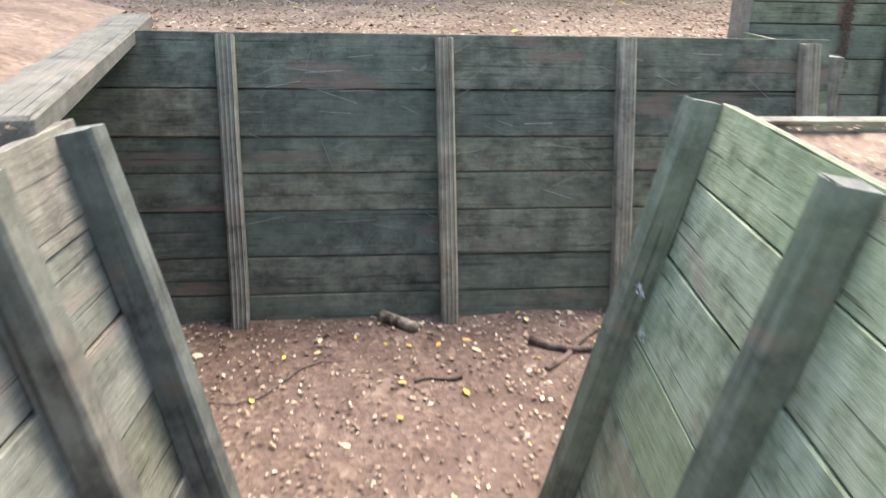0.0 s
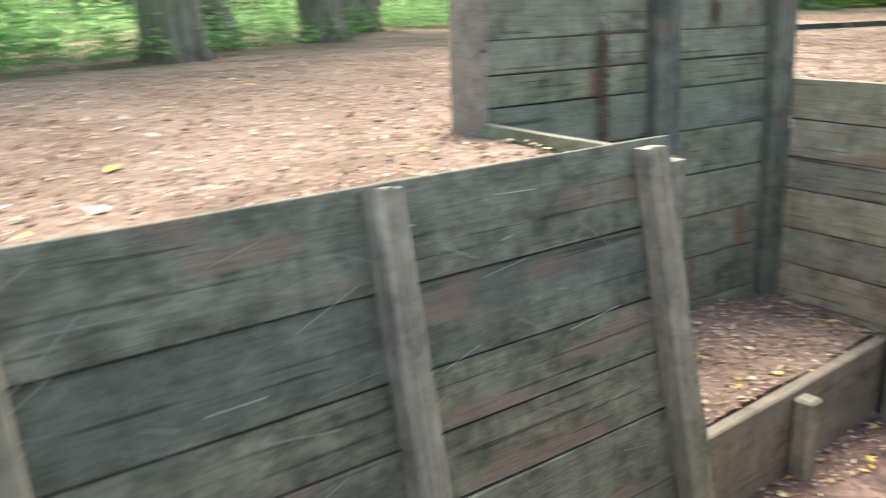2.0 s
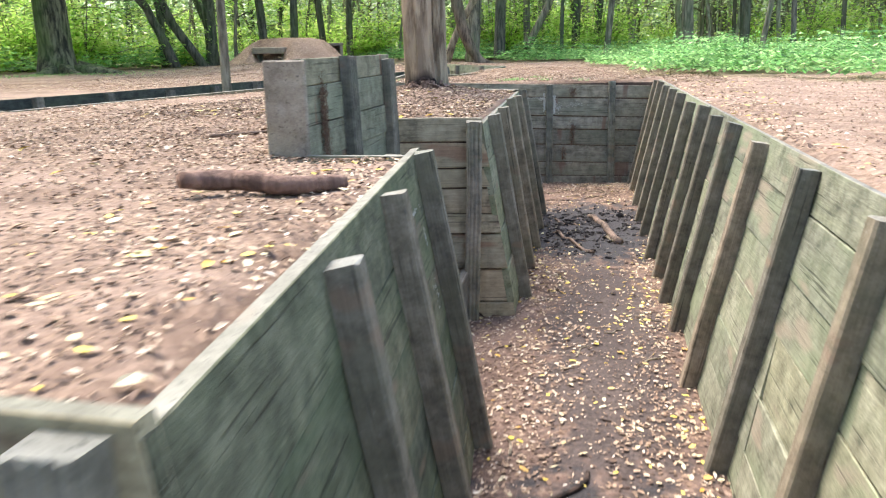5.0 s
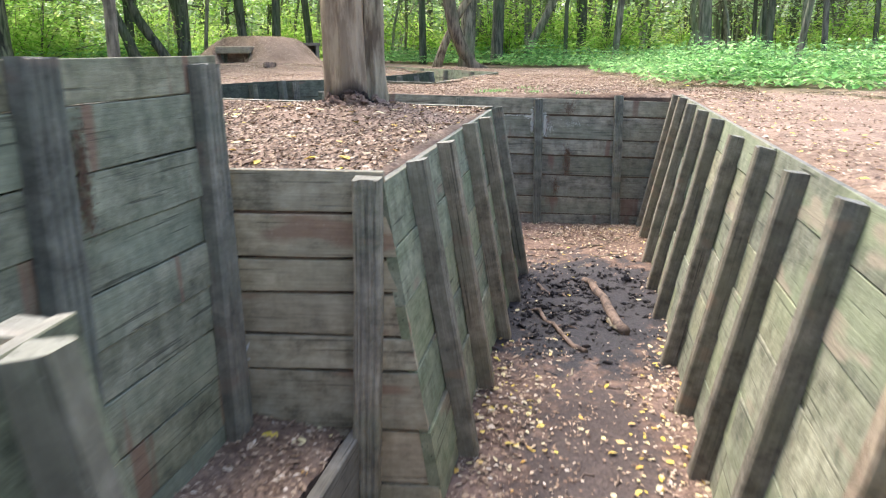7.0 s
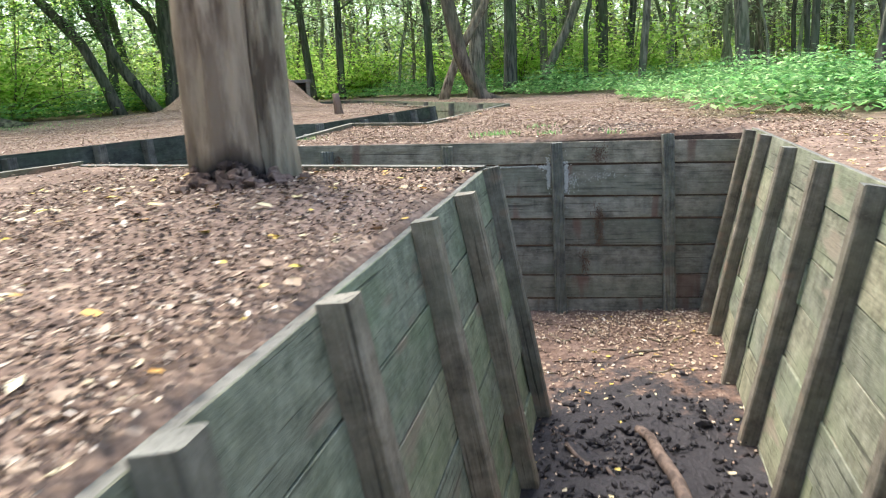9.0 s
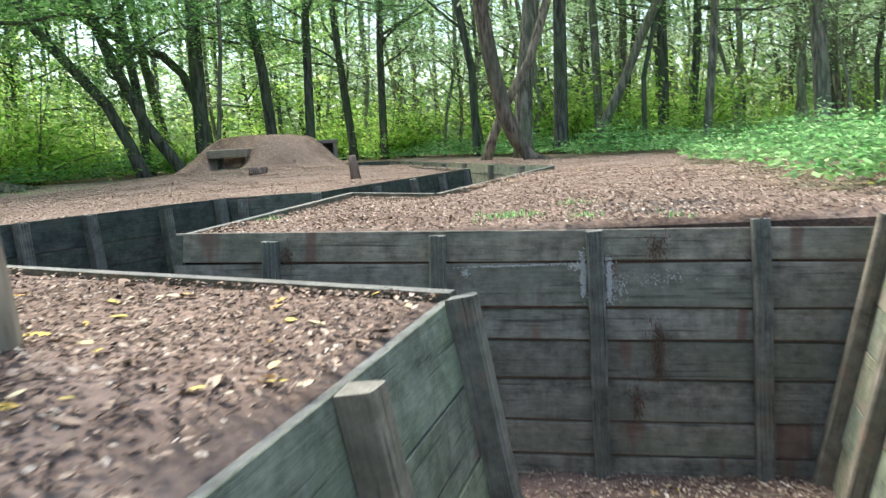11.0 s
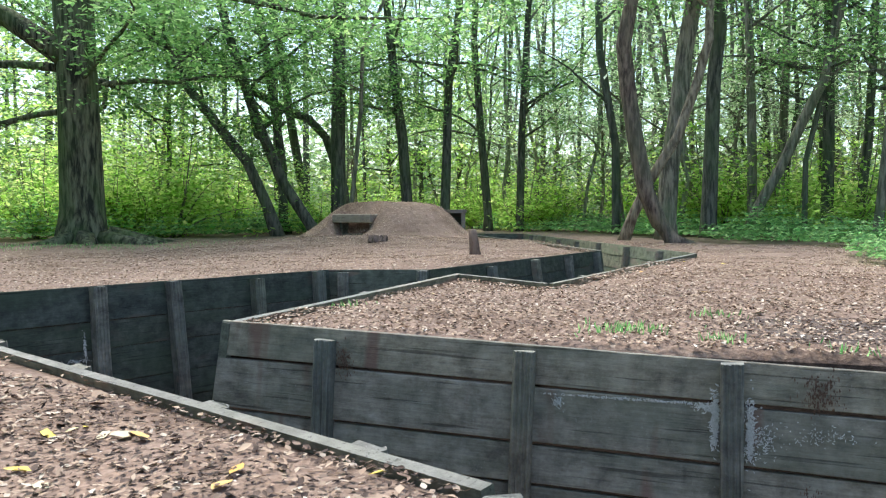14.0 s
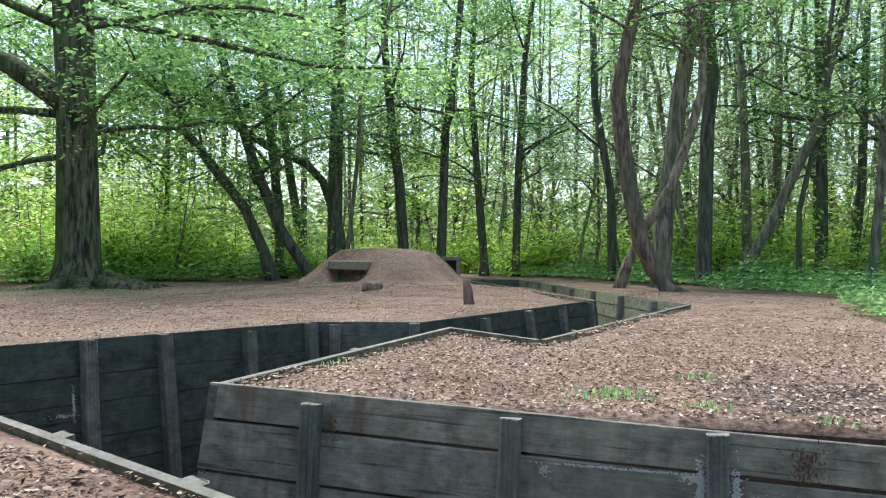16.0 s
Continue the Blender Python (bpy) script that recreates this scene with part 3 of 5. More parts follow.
def build_wall(i, posts, row=0.185, label="", joints=True, bottom=-0.08, post_top=0.0, rows=None, post_w=0.088, post_d=0.075, reeded=True, drop=(0.0, 0.0), mat=None, gap=0.0015):
    """Planks and posts of wall i; posts: metres along the top edge."""
    _, _, name, bat, top, dark = PLAN[i]
    length = (CORNER[(i + 1) % NP] - CORNER[i]).length
    wall = tagged(new("wall_" + name), label or "weathered green plank revetment wall with upright posts", "wall", kind="structure")
    if rows is None:
        rows, z = [top], top
        while z > bottom:
            z -= row * rw.uniform(0.84, 1.16)
            rows.append(z)
    else:
        rows = [top - r for r in rows]
    prev, nxt = (i - 1) % NP, (i + 1) % NP

    def ends(z):
        a = meet(prev, batter(prev, min(z, PLAN[prev][4])), i, batter(i, z))
        b = meet(i, batter(i, z), nxt, batter(nxt, min(z, PLAN[nxt][4])))
        return Vector((a.x, a.y, z + drop[0])), Vector((b.x, b.y, z + drop[1]))

    for k in range(len(rows) - 1):
        zt, zb = rows[k], rows[k + 1]
        (tl, tr), (bl, br) = ends(zt), ends(zb)
        cuts = [0.0]
        for p in posts:
            if joints and 0.5 < p < length - 0.5 and p - cuts[-1] * length > 1.0 and rw.random() < 0.55:
                cuts.append(p / length)
        cuts.append(1.0)
        for a, b in zip(cuts, cuts[1:]):
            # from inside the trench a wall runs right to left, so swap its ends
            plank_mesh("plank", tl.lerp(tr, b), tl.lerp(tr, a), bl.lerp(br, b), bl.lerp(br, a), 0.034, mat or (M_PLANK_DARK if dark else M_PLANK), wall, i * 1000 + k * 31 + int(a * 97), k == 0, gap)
    if bat > 0.19 and name != "front":
        post_w, post_d = 0.076, 0.074
    for p in posts:
        lean = rw.uniform(-0.015, 0.015)
        base, head = at_wall(i, p + lean, bottom - 0.05, 0.0), at_wall(i, p - lean, top - rw.uniform(0.0, 0.035) + post_top, 0.0)
        f = inward(i)
        post_mesh(wall, base, head, Vector((f.x, f.y, 0.2)), M_POST_PALE if name == "front" else M_POST_DARK if dark or mat in (M_PLANK_RUST, M_PLANK_BEIGE) else M_POST_BROWN if name.startswith("trench") else M_POST_LIME if name == "passage_right" else M_POST, post_w, post_d, reeded and PLAN[i][3] < 0.19 or name in ("front", "passage_right"))
    return wall


W = {p[2]: k for k, p in enumerate(PLAN)}


def along(name, *xs):
    """Metres along a wall's top edge for given x places."""
    i = W[name]
    return [(x - CORNER[i].x) / wall_dir(i).x for x in xs]


def along_y(name, *ys):
    i = W[name]
    return [(y - CORNER[i].y) / wall_dir(i).y for y in ys]


build_wall(W["passage_right"], along_y("passage_right", -1.6, -0.75, 0.1, 0.66, 1.22, 1.93), 0.19, "green plank wall coloured as sunlit, leaning back from the trench", mat=M_PLANK_LIME)
build_wall(W["trench_right"], along("trench_right", 1.5, 2.3, 3.05, 3.80, 4.55, 5.35, 6.2, 6.9, 7.53, 8.1, 8.8, 9.55, 10.25, 10.95, 11.65, 12.2), 0.2, "long pale green plank wall leaning back, close-set posts", mat=M_PLANK_PALE)
build_wall(W["trench_end"], along_y("trench_end", 3.76, 4.46, 5.17, 5.95), label="dark weathered plank wall across the trench end", rows=[0, 0.155, 0.365, 0.515, 0.695, 0.895, 1.055, 1.25], joints=False, gap=0.0045, mat=M_PLANK_SLATE, post_w=0.075, post_d=0.06, drop=(-0.06, 0.04))
build_wall(W["far_right"], along("far_right", 12.1, 13.0, 13.9), 0.19, "dark plank wall with bare board edge")
build_wall(W["far_step"], [0.5], 0.19, "short dark plank return wall")
build_wall(W["far_bay"], along("far_bay", 14.9, 15.9, 16.9, 17.9), 0.19, "plank wall with bare board edge beyond")
build_wall(W["distant_right"], [1.0, 2.3, 3.7, 5.0, 6.3, 7.6, 8.8], 0.19, "pale plank wall of the distant trench", mat=M_PLANK_PALE)
build_wall(W["distant_end"], [0.7], 0.2, "dark plank wall closing the distant trench")
build_wall(W["distant_left"], [1.0, 3.0, 5.0, 7.0], 0.2, "plank wall on the distant trench")
build_wall(W["far_left"], along("far_left", 18.6, 17.7, 16.8, 15.8), 0.19, "dark green plank wall of the far trench", mat=M_PLANK_BLACK)
build_wall(W["far_return"], [0.06, 0.7], 0.19, "short brown plank return wall")
build_wall(W["side_far"], along("side_far", 14.15, 13.55, 12.88, 12.33, 11.5, 10.7, 9.8, 8.9), 0.2, "black-green plank wall with upright posts", mat=M_PLANK_BLACK)
build_wall(W["side_end"], [0.5], 0.2, "dark plank wall closing the side trench")
build_wall(W["side_near"], [0.6, 1.5, 2.4], 0.2, "dark plank wall of the side trench")
build_wall(W["turn_left"], along_y("turn_left", 6.9, 6.2, 5.45, 4.85), 0.2, "dark plank wall round the trench corner")
build_wall(W["trench_left_far"], along("trench_left_far", 10.30, 9.55, 8.83, 8.0, 7.36), 0.2, "green plank wall leaning back with upright posts", post_top=0.03)
build_wall(W["bay_two_return"], [0.055], gap=0.004, label="brown plank return wall of the second fire bay", rows=[0, 0.145, 0.295, 0.415, 0.565, 0.685, 0.9, 1.1, 1.3], mat=M_PLANK_BROWN)
build_wall(W["bay_two_back"], along("bay_two_back", 6.70, 5.92), post_d=0.05, label="tall grey plank parapet wall with rust-brown streaks", post_w=0.12, rows=[0, 0.11, 0.27, 0.42, 0.56, 0.70, 0.84, 1.0, 1.17, 1.34], mat=M_PLANK_RUST)
build_wall(W["bay_two_side"], [0.35], 0.2, "plank return wall of the second fire bay")
build_wall(W["trench_left_near"], along("trench_left_near", 5.27, 4.48, 3.78), 0.2, "dark green plank wall leaning back with upright posts", mat=M_PLANK_MOSS)
build_wall(W["bay_one_return"], [0.07], label="brown plank return wall of the first fire bay", rows=[0, 0.16, 0.31, 0.44, 0.60, 0.75, 0.9, 1.1, 1.3], mat=M_PLANK_BROWN)
build_wall(W["bay_one_back"], along("bay_one_back", 2.86, 2.22), post_d=0.05, label="tall grey plank parapet wall with rust-brown streaks", post_w=0.12, rows=[0, 0.155, 0.26, 0.36, 0.52, 0.69, 0.85, 1.02, 1.2, 1.36], mat=M_PLANK_RUST)
build_wall(W["bay_one_side"], [0.68], 0.2, "plank return wall of the first fire bay")
build_wall(W["front"], along("front", 1.44, 0.70, 0.02, -0.76, -1.7), post_w=0.064, post_d=0.06, label="dark plank wall with upright posts", rows=[0, 0.20, 0.37, 0.50, 0.64, 0.81, 0.95, 1.1, 1.3])
build_wall(W["shelter_end"], [], 0.2, "dark plank wall inside the covered shelter")
build_wall(W["shelter_near"], [], 0.2, "dark plank wall inside the covered shelter")
build_wall(W["passage_left"], along_y("passage_left", 1.55, 1.18, 0.5, -0.3, -1.3), 0.19, "grey plank wall leaning back from the trench", mat=M_PLANK_BEIGE)
build_wall(W["passage_end"], [0.4, 1.0], 0.2, "plank wall closing the passage")


# ---- parapet backs, shelter roof, fire steps ----
def box(x0, x1, y0, y1, z0, z1, bev=0.006):
    bm = bmesh.new()
    bmesh.ops.create_cube(bm, size=1.0, matrix=Matrix.Translation(((x0 + x1) / 2, (y0 + y1) / 2, (z0 + z1) / 2)) @ Matrix.Diagonal((x1 - x0, y1 - y0, z1 - z0, 1)))
    if bev:
        bmesh.ops.bevel(bm, geom=bm.edges[:], offset=bev, segments=1, affect="EDGES")
    return bm


def frame_of(a, b, z):
    """A pose at a with x running towards b."""
    d = (b - a).normalized()
    return Matrix.Translation((a.x, a.y, z)) @ Matrix.Rotation(math.atan2(d.y, d.x), 4, "Z")


for name, left, right, top in (("bay_one_back", 1.46, 2.92, 1.61), ("bay_two_back", 5.38, 6.84, 1.58)):
    i = W[name]
    a, b = CORNER[(i + 1) % NP], CORNER[i]
    m = frame_of(a, b, 0.0)
    ln = (b - a).length
    back = tagged(new("parapet_backing"), "brown board backing of a raised plank parapet", "parapet", kind="structure")
    back.matrix_basis = m
    for k, (z0, z1) in enumerate(((0.9, 1.10), (1.104, 1.30), (1.304, 1.46), (1.464, top - 0.012))):
        part("plank", box(0.0, ln, 0.075 + 0.003 * k, 0.115, z0, z1), M_PLANK_BROWN, back)
    part("end_board", box(-0.035, 0.0, -0.02, 0.15, 0.95, top - 0.006), M_BOARD, back, "pale brown upright end board")
    part("end_board", box(ln, ln + 0.03, 0.045, 0.14, 0.95, top - 0.01), M_BOARD, back)


def shelter_roof():
    roof = tagged(new("shelter_roof"), "board roof of a covered shelter, edge bare, soil on top", "roof", kind="structure")
    a, b = Vector((-0.72, 1.46)), Vector((-1.24, 3.66))
    m = frame_of(a, b, 1.195)
    roof.matrix_basis = m
    ln = (b - a).length
    for k in range(8):
        w = 0.19
        bm = box(-0.02 + 0.012 * math.sin(k * 5), ln, k * (w + 0.004), k * (w + 0.004) + w, 0.0, 0.058 + 0.004 * math.sin(k * 3), 0.008)
        part("plank", bm, M_BOARD_GREY, roof, "pale bare roof board with rounded edge" if k == 0 else "")
    verts, faces, nx, ny = [], [], 22, 16
    for j in range(ny):
        for k in range(nx):
            x, y = -0.03 + (ln + 0.35) * k / (nx - 1), 0.13 + 1.6 * j / (ny - 1)
            w = m @ Vector((x, y, 0))
            edge = min(1.0, j / 2.0)
            h = 0.055 + edge * (0.055 + 0.02 * noise.noise((w.x * 3, w.y * 3, 0)))
            if k == 0 or k == nx - 1 or j == ny - 1:
                h = -0.05
            y += 0.03 * noise.noise((x * 6, 0.0, 2.0)) if j < 3 else 0
            verts.append((x, y, h))
    for j in range(ny - 1):
        for k in range(nx - 1):
            q = j * nx + k
            faces.append((q, q + 1, q + nx + 1, q + nx))
    me = bpy.data.meshes.new("soil_cover")
    me.from_pydata([tuple(m @ Vector(v)) for v in verts], [], faces)
    me.materials.append(M_SOIL)
    me.polygons.foreach_set("use_smooth", [True] * len(me.polygons))
    ob = new("soil_cover", me)
    ob.parent = roof
    ob.matrix_parent_inverse = m.inverted()
    return roof


shelter_roof()

for n, (a, b, _) in enumerate(STEPS):
    m = frame_of(a, b, 0.0)
    ln = (b - a).length
    step = tagged(new("fire_step"), "brown board edging a raised earth fire step", "step", "fire steps")
    step.matrix_basis = m
    part("board", box(0.02, ln - 0.02, -0.045, 0.0, -0.05, STEP_Z + 0.015), M_BOARD_GREY, step)
    for s in (0.52,):
        part("peg", box(ln * s - 0.035, ln * s + 0.035, -0.115, -0.047, -0.08, STEP_Z - 0.005, 0.01), M_POST, step, "short grey wooden peg")


# ---- trees ----
rt = random.Random(21)


def kite(c, along_v, side, l, w):
    return [c - along_v * l * 0.5, c + side * w * 0.5, c + along_v * l * 0.5, c - side * w * 0.5]


def leaf_spray(verts, faces, c, rnd, count, spread, leaf, flat=0.2):
    """A loose spray of leaves around c."""
    for _ in range(count):
        p = c + Vector((rnd.gauss(0, 1), rnd.gauss(0, 1), rnd.gauss(0, flat))) * spread
        a = Vector((rnd.uniform(-1, 1), rnd.uniform(-1, 1), rnd.uniform(-0.5, 0.3))).normalized()
        s = a.cross(Vector((rnd.uniform(-0.5, 0.5), rnd.uniform(-0.5, 0.5), 1))).normalized()
        l = leaf * rnd.uniform(0.6, 1.4)
        o = len(verts)
        verts += kite(p, a, s, l, l * rnd.uniform(0.45, 0.7))
        faces.append((o, o + 1, o + 2, o + 3))


def bough_path(start, way, length, rnd, n=6, droop=0.0, wob=0.24):
    pts, p, d = [Vector(start)], Vector(start), Vector(way).normalized()
    for k in range(n):
        d = (d + Vector((rnd.uniform(-wob, wob), rnd.uniform(-wob, wob), rnd.uniform(-wob, wob) - droop))).normalized()
        p = p + d * length / n
        pts.append(p.copy())
    return pts


def make_tree(label, path, radii, boughs, leaves, seed, bark, leaf=0.11, spread=0.42, group="", twig=True, leaf_mat=None, sides=10, extra=()):
    """A tree standing at the origin: trunk path, boughs (trunk fraction, heading, rise, length, leaf sprays from its outer part)."""
    rnd = random.Random(seed)
    t = tagged(new("tree"), label, "tree", group)
    trunk = mesh_object("trunk", *tube([Vector(p) for p in path], radii, sides, 0.07, seed), bark, t, smooth=True)
    lv, lf = [], []
    limbs = []

    def on_trunk(f):
        x = f * (len(path) - 1)
        k = min(int(x), len(path) - 2)
        return Vector(path[k]).lerp(Vector(path[k + 1]), x - k), radii[k] + (radii[k + 1] - radii[k]) * (x - k)

    for f, az, rise, length, sprays in boughs:
        p, r = on_trunk(f)
        way = Vector((math.cos(az), math.sin(az), rise))
        pts = bough_path(p, way, length, rnd)
        r0 = min(r * 0.55, 0.012 + length * 0.0105)
        mesh_object("limb", *tube(pts, [r0 * (1 - 0.8 * k / (len(pts) - 1)) for k in range(len(pts))], 6), bark, t, smooth=True)
        for _ in range(sprays):
            q = pts[rnd.randint(2, len(pts) - 1)] + Vector((rnd.gauss(0, 0.35), rnd.gauss(0, 0.35), rnd.gauss(0, 0.25)))
            e = bough_path(q, (rnd.uniform(-1, 1), rnd.uniform(-1, 1), rnd.uniform(-0.3, 0.4)), rnd.uniform(0.5, 1.1), rnd, 2)
            if twig and rnd.random() < 0.5:
                limbs.append(tube(e, [0.008, 0.006, 0.003], 3, caps=False))
            for w in e:
                leaf_spray(lv, lf, w, rnd, leaves, spread, leaf)
    for pts, rads in extra:
        mesh_object("limb", *tube([Vector(p) for p in pts], rads, 8, 0.05, seed), bark, t, smooth=True)
    if limbs:
        tagged(mesh_object("twig_spray", *joined(limbs), bark, t, smooth=True), kind="stuff")
    if lf:
        mesh_object("crown", lv, lf, leaf_mat or M_LEAF, t, label="loose green leaves")
    return t


def ring_boughs(rnd, n, f0, f1, length, sprays, rise=(0.0, 0.8)):
    return [(rnd.uniform(f0, f1), rnd.uniform(0, 2 * math.pi), rnd.uniform(*rise), length * rnd.uniform(0.6, 1.2), sprays) for _ in range(n)]


def stand(tree, x, y, turn=0.0, scale=1.0, sink=0.06):
    tree.matrix_basis = pose(x, y, ground_z(x, y) - sink, 0, 0, turn) @ Matrix.Scale(scale, 4)
    return tree


EYE_END = Vector((9.12, 3.75))


def at_yaw(deg, dist):
    """A place by heading (degrees to the right of +y) and distance from the walk's end."""
    return EYE_END.x + dist * math.sin(radians(deg)), EYE_END.y + dist * math.cos(radians(deg))


# dead trunk on the bank
def ridged(path, radii, seed, sides=44, rings=46):
    """A trunk split by long upright cracks and ridges."""
    verts, faces, n = [], [], len(path) - 1
    for i in range(rings):
        x = n * i / (rings - 1)
        k = min(int(x), n - 1)
        c = Vector(path[k]).lerp(Vector(path[k + 1]), x - k)
        r = radii[k] + (radii[k + 1] - radii[k]) * (x - k)
        for j in range(sides):
            a = 2 * math.pi * j / sides
            u, v = math.cos(a), math.sin(a)
            rr = r * (1 + 0.16 * noise.noise((u * 1.6 + seed, v * 1.6, c.z * 0.7)))
            rr -= 0.022 * max(0.0, 1 - 5 * abs(noise.noise((u * 3.2, v * 3.2 + seed, c.z * 0.45))))
            rr += 0.006 * noise.noise((u * 9, v * 9 + seed, c.z * 2.0))
            verts.append((c.x + u * rr, c.y + v * rr, c.z))
    for i in range(rings - 1):
        for j in range(sides):
            p, q = i * sides + j, i * sides + (j + 1) % sides
            faces.append((p, q, q + sides, p + sides))
    faces.append(tuple(range((rings - 1) * sides, rings * sides)))
    return verts, faces


def dead_tree():
    t = tagged(new("dead_tree"), "bare brown dead tree trunk with rotten black base", "tree")
    a = [(0, 0, -0.1), (0.0, 0, 0.12), (0.01, 0.01, 0.5), (0.02, 0.02, 1.1), (0.02, 0.03, 1.9), (0.05, 0.06, 2.8), (0.06, 0.1, 3.8)]
    mesh_object("trunk", *ridged(a, [0.15, 0.135, 0.126, 0.124, 0.128, 0.132, 0.128], 3), M_DEAD, t, smooth=True)
    b = [(0.125, -0.11, -0.05), (0.12, -0.105, 0.3), (0.12, -0.105, 0.9), (0.13, -0.12, 1.7), (0.16, -0.16, 2.7), (0.2, -0.21, 3.8)]
    mesh_object("stem", *ridged(b, [0.11, 0.09, 0.084, 0.088, 0.095, 0.09], 8), M_FLAKE, t, label="second stem with flaking pale bark", smooth=True)
    rnd = random.Random(4)
    chunks = []
    for k in range(80):
        ang = rnd.gauss(-2.2, 0.3)
        r = rnd.uniform(0.115, 0.2)
        c = Vector((math.cos(ang) * r, math.sin(ang) * r, max(-0.03, rnd.uniform(-0.02, 0.12) - 1.2 * (r - 0.13))))
        top = c + Vector((rnd.uniform(-0.04, 0.04), rnd.uniform(-0.04, 0.04), rnd.uniform(0.01, 0.05)))
        chunks.append(tube([c, (c + top) / 2, top], [rnd.uniform(0.01, 0.02), rnd.uniform(0.012, 0.026), 0.006], 6, 0.4, k))
    heap = []
    for k in range(170):
        ang, r = rnd.gauss(-2.7, 0.75), rnd.uniform(0.12, 0.3)
        c = Vector((math.cos(ang) * r, math.sin(ang) * r, max(0.035, rnd.uniform(0.03, 0.13) - 0.45 * (r - 0.12))))
        q = Vector((rnd.uniform(-1, 1), rnd.uniform(-1, 1), rnd.uniform(-0.3, 0.6))) * rnd.uniform(0.01, 0.028)
        heap.append(tube([c - q, c - q * 0.4, c + q * 0.5, c + q], [0.006, rnd.uniform(0.012, 0.03), rnd.uniform(0.012, 0.026), 0.005], 6, 0.4, k))
    tagged(mesh_object("crumbled_soil", *joined(heap), M_FLOOR, t), "crumbled brown soil and rot heaped at the foot", kind="stuff")
    tagged(mesh_object("rotten_base", *joined(chunks), M_ROT, t), "crumbling rotten black wood", kind="stuff")
    return t


stand(dead_tree(), 9.17, 5.105, 0)

# big oak at the clearing's edge
rb = random.Random(31)
oak = make_tree("large old oak with mossy ridged trunk and spreading limbs",
                [(0, 0, -0.1), (0, 0, 0.15), (0.02, 0, 0.6), (0.0, 0, 1.5), (-0.05, 0, 3.0), (-0.12, 0.02, 4.5), (-0.12, 0.05, 6.5), (0, 0, 9), (0.2, 0, 12)],
                [0.56, 0.43, 0.345, 0.315, 0.295, 0.31, 0.26, 0.21, 0.12],
                ring_boughs(rb, 12, 0.42, 0.75, 5.0, 17, (-0.15, 0.35)) + [(0.62, -0.6, -0.02, 6.0, 22), (0.66, 0.2, 0.0, 6.0, 22), (0.6, -1.6, 0.0, 5.0, 16)],
                30, 5, M_OAK, 0.1, 0.34, sides=18,
                extra=[([(-0.1, 0, 2.95), (-0.7, 0.75, 3.6), (-1.6, 1.5, 4.1), (-2.8, 2.5, 4.7), (-4.2, 3.3, 5.6)], [0.2, 0.17, 0.15, 0.11, 0.06]),
                       ([(0, 0, 4.6), (-0.8, 0.7, 4.9), (-1.4, 1.3, 4.9), (-2.4, 1.9, 5.4)], [0.09, 0.08, 0.07, 0.03])])
stand(oak, 17.17, 15.78)
for k, (ax, ay) in enumerate(((0.9, -1.0), (1.5, -0.6), (-0.6, -1.1), (-1.1, -0.4), (0.3, -1.2))):
    mesh_object("root", *tube([Vector((ax * s, ay * s, 0.22 - 0.22 * s + 0.03 * math.sin(4 * s + k))) for s in (0.3, 0.6, 1.0, 1.4, 1.8)], [0.16, 0.12, 0.09, 0.07, 0.03], 7, 0.1, k), M_OAK, oak, smooth=True)


def leaning(label, pts_px, yaw, dist, r, seed, bark=None, n_boughs=7, sprays=9, length=2.6, f0=0.35, top=11.0, rise=(0.0, 0.9)):
    """A trunk given by sideways metres against height, as seen from the walk's end."""
    x, y = at_yaw(yaw, dist)
    side = Vector((math.cos(radians(yaw)), -math.sin(radians(yaw)), 0))
    deep = Vector((math.sin(radians(yaw)), math.cos(radians(yaw)), 0))
    rnd = random.Random(seed)
    path = [side * s + deep * (0.06 * h * rnd.uniform(-1, 1)) + Vector((0, 0, h)) for s, h in pts_px]
    r *= 0.84 if yaw < 66 else 1.0
    rad = [r * (1.35 if k == 0 else 1.0 - 0.6 * h / top) for k, (s, h) in enumerate(pts_px)]
    t = make_tree(label, path, rad, ring_boughs(rnd, n_boughs + 2, f0, 0.82, length * 1.1, int(sprays * (1.5 if yaw < 66 else 0.9)), rise), 28 if yaw < 66 else 20, seed, bark or M_BARK_DARK, 0.085, 0.33)
    return stand(t, x, y)


L_LEAN = "slender dark tree leaning over the clearing"
leaning(L_LEAN, [(0.25, -0.1), (0, 0.3), (-0.58, 1.2), (-1.15, 2.6), (-1.63, 4.1), (-2.15, 6.1), (-2.6, 8.5), (-3.0, 11)], 48.3, 18.5, 0.155, 101)
leaning(L_LEAN, [(0.3, -0.1), (0.0, 0.78), (-0.37, 1.62), (-1.54, 3.14), (-1.98, 4.03), (-3.24, 4.73), (-4.6, 5.6)], 45.3, 18.0, 0.15, 102, top=7.5)
leaning(L_LEAN, [(0.1, -0.1), (0, 0.4), (-0.01, 1.67), (-0.29, 3.9), (-0.56, 5.5), (-0.75, 7), (-1.0, 12)], 46.5, 20.5, 0.15, 103)
leaning(L_LEAN, [(0.1, -0.1), (0, 0.85), (-0.37, 3.0), (-0.62, 4.9), (-1.0, 6.8), (-1.1, 8), (-1.0, 12)], 48.0, 23.0, 0.16, 104)
leaning("straight dark tree trunk clad in ivy", [(0, -0.1), (0, 0.5), (0.0, 2.3), (0.03, 4.1), (0.11, 6.7), (0.2, 9), (0.3, 13)], 50.2, 20.0, 0.22, 105, M_BARK_DARK, 9, 8, top=16)
